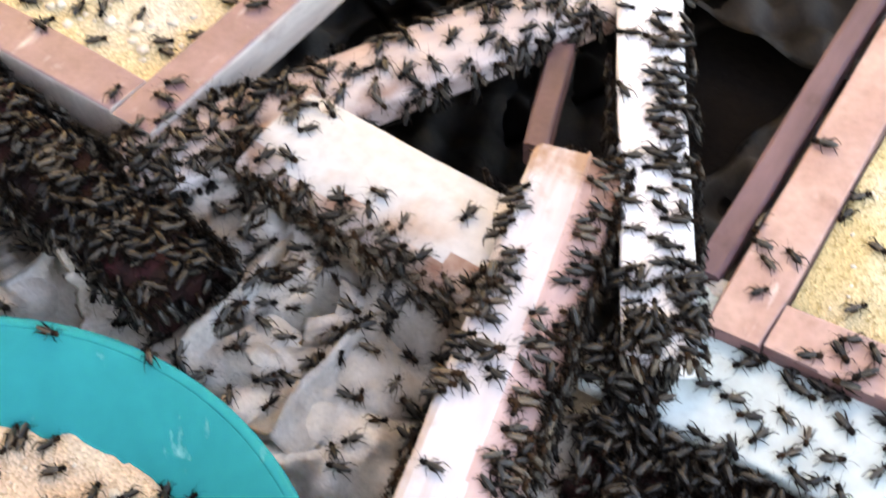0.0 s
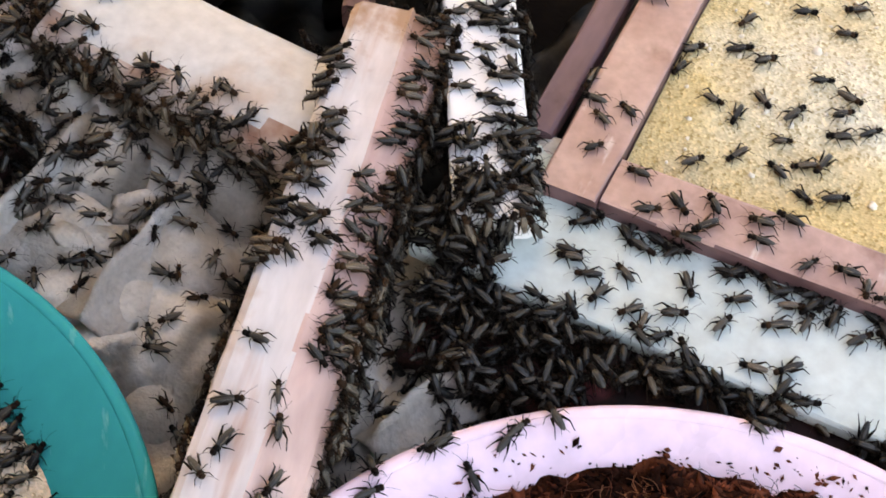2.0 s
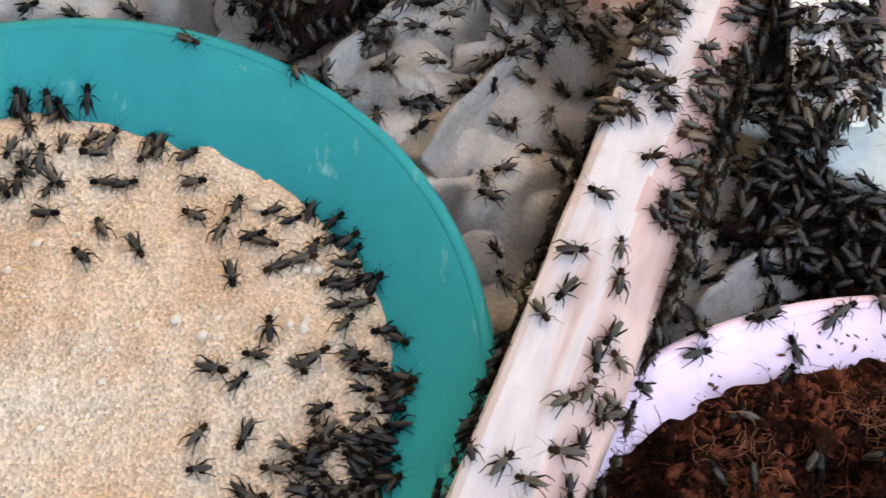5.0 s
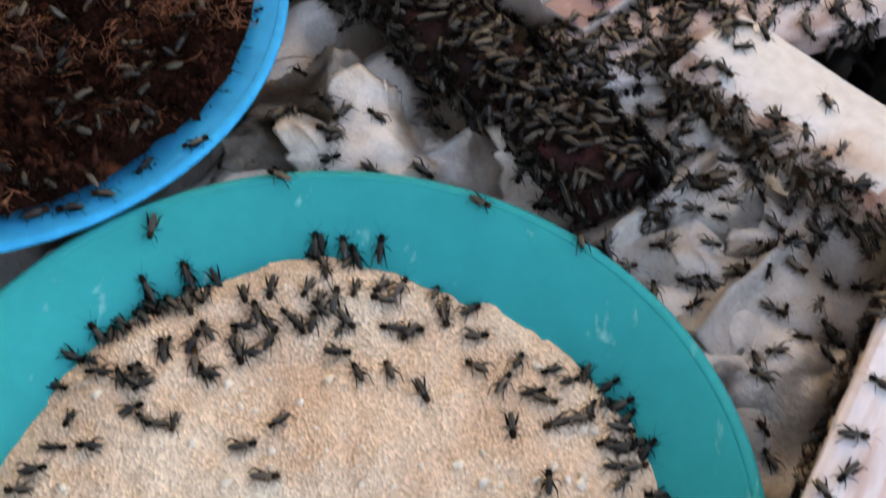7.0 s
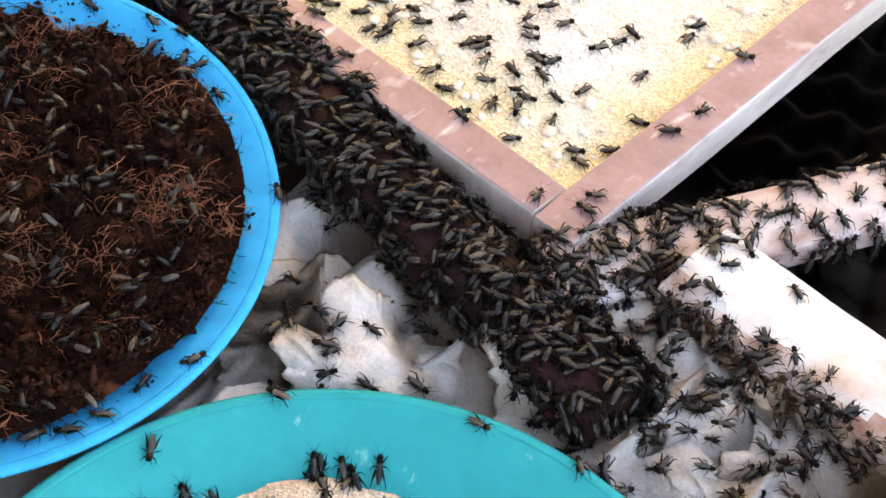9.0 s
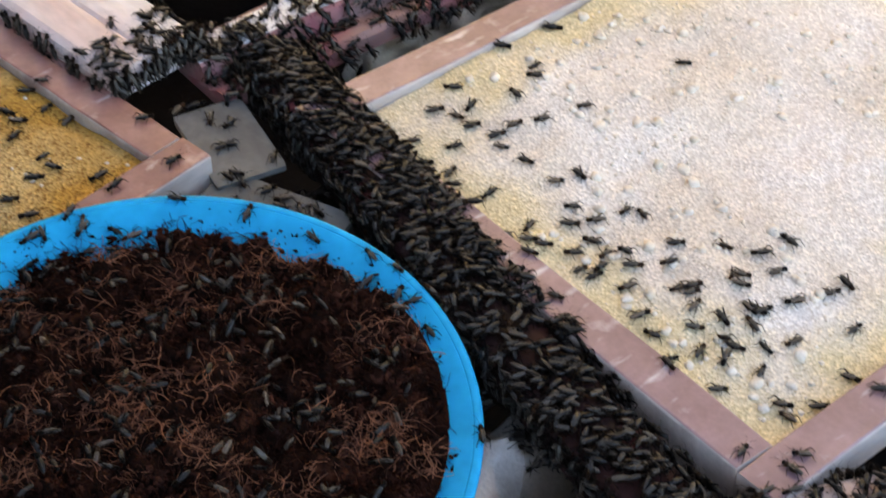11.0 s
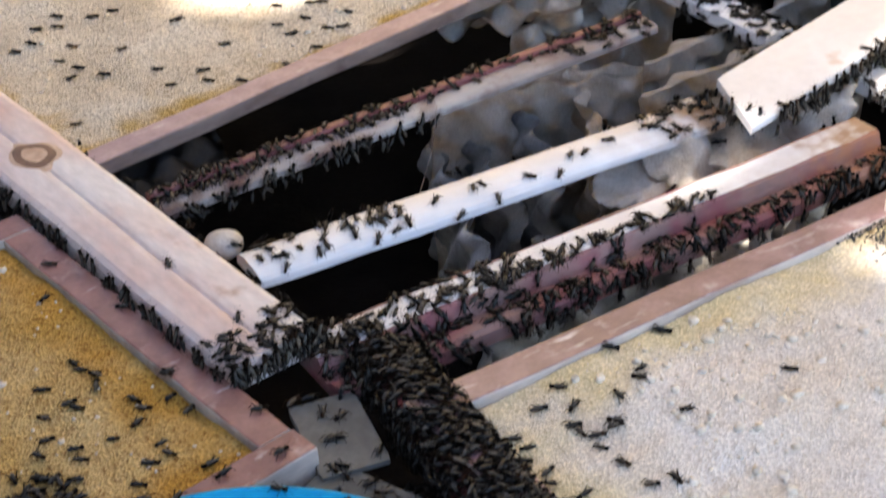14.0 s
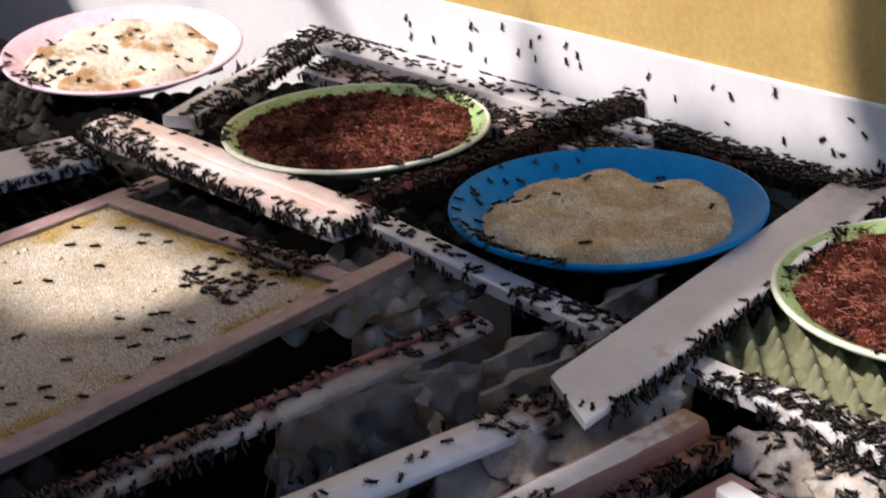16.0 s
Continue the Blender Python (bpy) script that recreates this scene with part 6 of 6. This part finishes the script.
swarm("cricket_crowd", "crickets massed along the stained edge of a cream board",
      crowd_side("W", 54, 11, -1, s1=0.76) + crowd_top("W", 18, 12, s1=0.74, y0=-0.5, y1=-0.38, cross=30) + crowd_side("W", 6, 13, 1, s0=0.6, s1=0.76) + crowd_top("W", 4, 14, s0=0.0, s1=0.10, cross=90, spread=30) + crowd_end("W", 8, 15, 0), 3, tones=(2.6, 1.5))
swarm("cricket_crowd", "crickets clinging to both flanks of a white trim board",
      crowd_top("P1", 40, 16, s1=0.52, y0=0.26, y1=0.5, cross=-76, spread=16) + crowd_top("P1", 15, 216, s0=0.04, s1=0.46, y0=-0.5, y1=-0.34, cross=-86, spread=14) +
      crowd_side("P1", 190, 18, 1, s1=0.60, depth=(0.006, 0.034)) + crowd_side("P1", 22, 19, 1, s0=0.5, depth=(0.012, 0.03)) + crowd_side("P1", 64, 20, -1, s0=0.36, depth=(0.010, 0.032)) +
      crowd_top("P1", 22, 60, s0=0.66, s1=1.0, cross=-40, spread=50) + crowd_end("P1", 10, 21, 0), 4, tones=(2.2, 1.7))
swarm("cricket_crowd", "crickets lined up across a narrow white board",
      crowd_top("P2", 58, 22, s0=0.35, s1=0.97, y0=0.0, y1=0.5, cross=80, spread=25) + crowd_top("P2", 10, 23, s0=0.35, s1=0.9, y0=-0.5, y1=-0.3, cross=80, spread=25) +
      crowd_side("P2", 40, 24, 1, s0=0.35) + crowd_side("P2", 40, 25, -1, s0=0.45) + crowd_end("P2", 16, 26, 1) + crowd_top("P2", 24, 59, s0=0.85, s1=1.0, piled=0.003), 5)
swarm("cricket_crowd", "deep heap of dark crickets along the edge of a pale sheet",
      off_dish(crowd_top("M", 660, 27, s0=0.0, s1=0.85, y0=-0.55, y1=0.22, piled=0.012, size=(0.76, 0.98)) + crowd_side("M", 120, 28, -1, s1=0.8, depth=(0, 0.03))) + crowd_top("F", 46, 29, s1=0.85, y0=-0.54, y1=-0.42, cross=0, spread=50) + crowd_area(0.285, -0.245, 0.024, 0.034, 0, 110, 30, piled=0.014) + crowd_area(0.468, -0.297, 0.15, 0.006, -31.7, 34, 32, density=30) + crowd_area(0.560, -0.350, 0.12, 0.010, -31.7, 26, 33), 6, tones=(1.4, 2.9))
swarm("cricket_crowd", "crickets massed at the end and edge of a wide whitish board",
      crowd_side("P5", 210, 31, 1, depth=(0.002, 0.03)) + crowd_side("P5", 24, 32, -1) + crowd_end("P5", 60, 33, 0) + crowd_top("P5", 26, 217, s1=0.05, cross=20) + crowd_area(-0.51, 0.32, 0.05, 0.035, 50, 60, 34, piled=0.006), 7)
swarm("cricket_crowd", "crickets thick along a narrow worn board over the gap",
      crowd_top("Q1", 84, 35, s1=0.46, y0=-0.2, y1=0.5, cross=70, spread=30) + crowd_top("Q1", 46, 34, s0=0.35, y0=-0.1, cross=70, spread=40) + crowd_top("Q1", 26, 33, s0=0.8, cross=70) + crowd_side("Q1", 70, 36, -1, s1=0.5) + crowd_side("Q1", 70, 37, 1), 8)
swarm("cricket_crowd", "crickets gathered at one end of a narrow white board",
      crowd_top("Q2", 34, 38, s0=0.02, s1=0.30, cross=60, spread=30) + crowd_top("Q2", 6, 39, s0=0.3, s1=1.0, cross=40) + crowd_side("Q2", 16, 40, 1) + crowd_top("Q2", 24, 62, s0=0.85, s1=1.0, piled=0.004), 9)
swarm("cricket_crowd", "crickets dense in the groove of a trim board",
      crowd_top("Q3", 70, 218, s0=0.02, s1=0.34, y0=-0.2, y1=0.45, cross=60, spread=40) + crowd_top("Q3", 110, 41, y0=-0.5, y1=-0.2, cross=70, spread=35) + crowd_top("Q3", 46, 42, y0=0.0, y1=0.2, cross=60, spread=40, s1=0.7) + crowd_top("Q3", 60, 48, s1=0.62, y0=-0.12, y1=0.08, cross=60, spread=40) + crowd_side("Q3", 150, 43, -1, depth=(0.0, 0.035)) + crowd_side("Q3", 20, 44, 1), 10)
swarm("cricket_crowd", "crickets along both edges of a wide white board",
      crowd_side("P6", 210, 45, -1, depth=(-0.001, 0.022)) + crowd_side("P6", 60, 46, 1, depth=(0.01, 0.024)) + crowd_end("P6", 40, 47, 1) + crowd_end("P6", 16, 48, 0) + crowd_top("P6", 36, 63, s0=0.93, s1=1.0) + crowd_at(SPOTS["P6"], 49) +
      crowd_top("P6", 8, 64, y0=-0.5, y1=-0.42, cross=90), 11)
swarm("cricket_crowd", "crickets along both edges of a wide pinkish board",
      crowd_side("P7", 170, 50, -1) + crowd_top("P7", 60, 51, y0=-0.5, y1=-0.35, cross=90, spread=25) + crowd_top("P7", 14, 52, y0=0.3, y1=0.5) + crowd_top("P7", 8, 53) + crowd_end("P7", 30, 54, 1), 12)
swarm("cricket_crowd", "crickets on a narrow white board along a blue dish",
      crowd_top("P9", 90, 55, cross=40) + crowd_side("P9", 60, 56, 1) + crowd_side("P9", 60, 57, -1) + crowd_area(-0.30, 1.13, 0.10, 0.05, -40, 120, 58), 13)
swarm("cricket_crowd", "crickets thick on a white board between two dishes",
      crowd_top("P10", 120, 65, y0=-0.5, y1=-0.02, piled=0.004) + crowd_side("P10", 120, 66, -1) + crowd_side("P10", 60, 67, 1) + crowd_top("P10", 60, 68, s0=0.75, piled=0.006), 14)
swarm("cricket_crowd", "broad band of crickets along the pen wall",
      crowd_top("N1", 520, 69, piled=0.010) + crowd_side("N1", 120, 70, -1) + crowd_top("P13", 110, 71, y0=-0.5, y1=0.2) + crowd_top("P13", 60, 72, y0=0.42, y1=0.5, cross=0, spread=20) +
      crowd_area(-0.32, 1.80, 0.16, 0.05, -35, 160, 73, piled=0.008) + crowd_area(-1.02, 2.30, 0.10, 0.06, -35, 120, 74, piled=0.008) + crowd_top("N2", 300, 75, piled=0.008) + crowd_side("N2", 60, 76, -1), 15)
swarm("cricket_crowd", "crickets on a dark rough board between two dishes",
      crowd_top("D1", 170, 76) + crowd_side("D1", 60, 77, -1) + crowd_side("D1", 60, 78, 1) + crowd_top("D1", 60, 79, s0=0.85, piled=0.02), 16)
swarm("cricket_crowd", "crickets on a narrow white board by an olive egg tray",
      crowd_top("P11", 26, 80, y0=-0.5, y1=-0.1) + crowd_area(0.02, 0.70, 0.05, 0.018, -39, 26, 115) + crowd_side("P11", 80, 81, -1) + crowd_area(0.02, 0.915, 0.12, 0.03, -34, 150, 82, piled=0.004) + crowd_area(0.06, 0.84, 0.10, 0.06, -30, 130, 83, density=18) + crowd_area(0.10, 0.74, 0.10, 0.07, -30, 90, 219, density=18), 17)
swarm("cricket_crowd", "crickets around a wide white board behind a tray",
      crowd_side("P12", 110, 84, -1) + crowd_side("P12", 60, 85, 1) + crowd_end("P12", 60, 86, 1) + crowd_top("P12", 14, 87) + crowd_area(-1.25, 1.66, 0.10, 0.10, 40, 190, 88, piled=0.004), 18)
swarm("cricket_crowd", "crickets gathered at the inner corner of a tray",
      crowd_area(-0.74, 1.25, 0.08, 0.05, -33, 110, 89, piled=0.006) + crowd_area(-0.80, 1.16, 0.07, 0.04, -33, 40, 90) + crowd_area(-1.04, 1.47, 0.05, 0.03, -33, 30, 91), 19)
swarm("cricket_crowd", "crickets strewn over trays of meal", crowd_at(SPOTS["T3"] + SPOTS["T3b"], 92) + crowd_at(SPOTS["T1d"] + SPOTS["T2b"] + SPOTS["T4b"], 93), 20)
swarm("cricket_crowd", "crickets strewn over bran in a blue dish", crowd_at(SPOTS["BF"], 94), 21)
swarm("cricket_crowd", "crickets bunched on yellow meal by a tray rail", crowd_area(-0.672, 0.092, 0.032, 0.022, 20, 22, 202), 28)


def crowd_ring(cx, cy, r0, r1, a0, a1, n, seed, size=(0.78, 1.0), tight=0.5, clump=0):
    rg = random.Random(seed)
    out = []
    for _ in range(n):
        a, r = radians(rg.uniform(a0, a1)), rg.uniform(r0, r1)
        if clump and noise.noise((math.cos(a) * clump, math.sin(a) * clump, seed)) < rg.uniform(-0.3, 0.3):
            continue
        x, y = cx + r * math.cos(a), cy + r * math.sin(a)
        d = drop(x, y)
        if d is None:
            continue
        h = a + rg.gauss(0, tight) + (0 if rg.random() < 0.8 else math.pi)
        out.append((d[0], d[1], Vector((math.cos(h), math.sin(h), 0.2)), rg.uniform(*size)))
    return out


swarm("cricket_crowd", "crickets ranged along the edge of bran in a teal dish",
      crowd_ring(-0.105, -0.409, 0.168, 0.196, 72, 170, 58, 95, tight=0.25, clump=4) + crowd_ring(-0.105, -0.409, 0.166, 0.194, -70, 45, 76, 96, tight=0.4) + crowd_ring(-0.105, -0.409, 0.12, 0.18, -65, 0, 60, 97) + crowd_ring(-0.105, -0.409, 0.145, 0.188, -72, 2, 60, 203, tight=1.2) +
      crowd_ring(-0.105, -0.409, 0.12, 0.155, 95, 150, 20, 98) + crowd_at(SPOTS["B7b"] + SPOTS["B4"], 99), 22)
swarm("cricket_crowd", "crickets half buried in coir in a blue dish", crowd_area(-0.410, -0.072, 0.160, 0.165, 0, 330, 100), 23)
swarm("cricket_crowd", "crickets half buried in coir in a pink dish", crowd_area(0.335, -0.583, 0.17, 0.17, 0, 165, 101) + crowd_ring(0.335, -0.583, 0.222, 0.236, 55, 140, 6, 102, tight=1.4), 24)
swarm("cricket_crowd", "crickets around the far rims and in the gaps of egg trays",
      crowd_ring(-0.786, 1.760, 0.21, 0.234, 0, 360, 16, 103) + crowd_ring(0.19, 1.215, 0.20, 0.234, 120, 250, 10, 104) + crowd_ring(-1.42, 2.17, 0.05, 0.22, 0, 360, 40, 105) + crowd_area(-1.66, 1.95, 0.16, 0.14, 0, 170, 114) +
      crowd_ring(-0.293, 1.423, 0.19, 0.234, 100, 260, 26, 106) + crowd_area(-0.52, 1.62, 0.22, 0.05, 52, 170, 107), 25)
swarm("cricket_crowd", "crickets crawling over grey egg trays in the shade",
      crowd_area(0.16, -0.17, 0.13, 0.035, -38, 60, 109, piled=0.004) + crowd_area(0.12, -0.21, 0.09, 0.06, -38, 34, 220) + off_dish(off_dish(crowd_area(-0.15, -0.15, 0.10, 0.05, -45, 40, 110), -0.105, -0.409), -0.410, -0.072) + crowd_area(0.26, -0.34, 0.06, 0.06, -30, 26, 111) + crowd_area(0.05, -0.12, 0.08, 0.08, 0, 26, 112) +
      crowd_area(-0.42, 0.22, 0.08, 0.06, 0, 24, 113), 26)

# on the pen wall
wall_pose = []
rg_ = random.Random(5)
for _ in range(42):
    s, h = rg_.uniform(0.15, 1.5), 0.02 + 0.08 * rg_.random() ** 1.3
    p = WALL_P + WALL_D * s - WALL_N * 0.0006
    a = radians(rg_.gauss(90, 35))
    wall_pose.append(((p.x, p.y, h), (-WALL_N.x, -WALL_N.y, 0), (WALL_D.x * math.cos(a), WALL_D.y * math.cos(a), math.sin(a)), rg_.uniform(0.65, 0.95)))
swarm("cricket_crowd", "scattered crickets climbing the white pen wall", wall_pose, 27)


# ---------------------------------------------------------------- what moves
def crawl(entry, stops):
    """Key one cricket along plan points (seconds, x, y); it faces the way it goes and sits on what lies below."""
    c, m, _ = entry
    head = m.to_3x3() @ Vector((1, 0, 0))
    yaw = math.atan2(head.y, head.x)
    rows, last = [], None
    for t, x, y in stops:
        d = drop(x, y)
        p, n = d if d else (m.translation, Vector((0, 0, 1)))
        if last and math.hypot(x - last[1], y - last[2]) > 0.002:
            want = math.atan2(y - last[2], x - last[1])
            turn = (want - yaw + math.pi) % (2 * math.pi) - math.pi
            if abs(turn) > 1.2:
                mid = yaw + turn / 2
                rows.append((last[0] + (t - last[0]) * 0.3, last[3], last[4], mid))
            yaw += turn
        rows.append((t, p, n, yaw))
        last = (t, x, y, p, n)
    out = []
    for t, p, n, a in [(0.0, *rows[0][1:])] * (rows[0][0] > 0) + rows + [(16.0, *rows[-1][1:])] * (rows[-1][0] < 16):
        h = Vector((math.cos(a), math.sin(a), 0))
        h = (h - n * h.dot(n)).normalized()
        out.append((t, Matrix.Translation(p) @ Matrix((h, n.cross(h), n)).transposed().to_4x4()))
    walk(c, out)


def motions():
    """Single crickets that crawl while the rest sit still."""
    crawl(CRICKETS["W"][0], [(0.0, 0.152, -0.108), (1.0, 0.159, -0.117), (1.9, 0.173, -0.133), (4.2, 0.170, -0.120), (8.3, 0.154, -0.077), (9.0, 0.150, -0.067), (9.5, 0.143, -0.061), (12.0, 0.120, -0.050)])
    crawl(CRICKETS["W"][1], [(0.0, 0.206, -0.128), (1.0, 0.199, -0.135), (1.9, 0.185, -0.152), (3.0, 0.180, -0.158)])
    near = lambda key, x, y: min(CRICKETS[key], key=lambda e: (e[1].translation.x - x) ** 2 + (e[1].translation.y - y) ** 2)
    crawl(near("T4", 0.415, -0.225), [(0.6, 0.418, -0.227), (1.0, 0.413, -0.224), (1.6, 0.401, -0.216), (2.4, 0.390, -0.209)])
    crawl(near("F", 0.386, -0.285), [(0.0, 0.386, -0.283), (1.3, 0.388, -0.283), (1.6, 0.384, -0.294), (1.9, 0.380, -0.301), (3.0, 0.374, -0.306)])
    rg = random.Random(19)
    for key, count, t0, t1 in (("CAR", 5, 0.0, 4.2), ("F", 4, 0.0, 4.2), ("B7", 4, 3.4, 8.5), ("CAR9", 3, 6.3, 10.2), ("T1a", 3, 7.5, 10.2), ("T1c", 4, 10.0, 14.3), ("T2", 3, 12.0, 14.0), ("P5", 1, 12.0, 15.0), ("P1", 2, 0.5, 4.2)):
        pool = [e for e in CRICKETS[key] if e[0].animation_data is None]
        for e in rg.sample(pool, min(count, len(pool))):
            x, y = e[1].translation.x, e[1].translation.y
            head = e[1].to_3x3() @ Vector((1, 0, 0))
            a = math.atan2(head.y, head.x)
            t = rg.uniform(t0, t0 + (t1 - t0) * 0.4)
            stops = [(round(t, 1), x, y)]
            for _ in range(3):
                a += rg.uniform(-0.5, 0.5)
                step = rg.uniform(0.004, 0.012)
                x, y, t = x + step * math.cos(a), y + step * math.sin(a), t + rg.uniform(0.5, 1.1)
                stops.append((round(t, 1), x, y))
            zs = [drop(s[1], s[2]) for s in stops]
            if any(z is None for z in zs) or max(z[0].z for z in zs) - min(z[0].z for z in zs) > 0.012:
                continue
            crawl(e, stops)


motions()
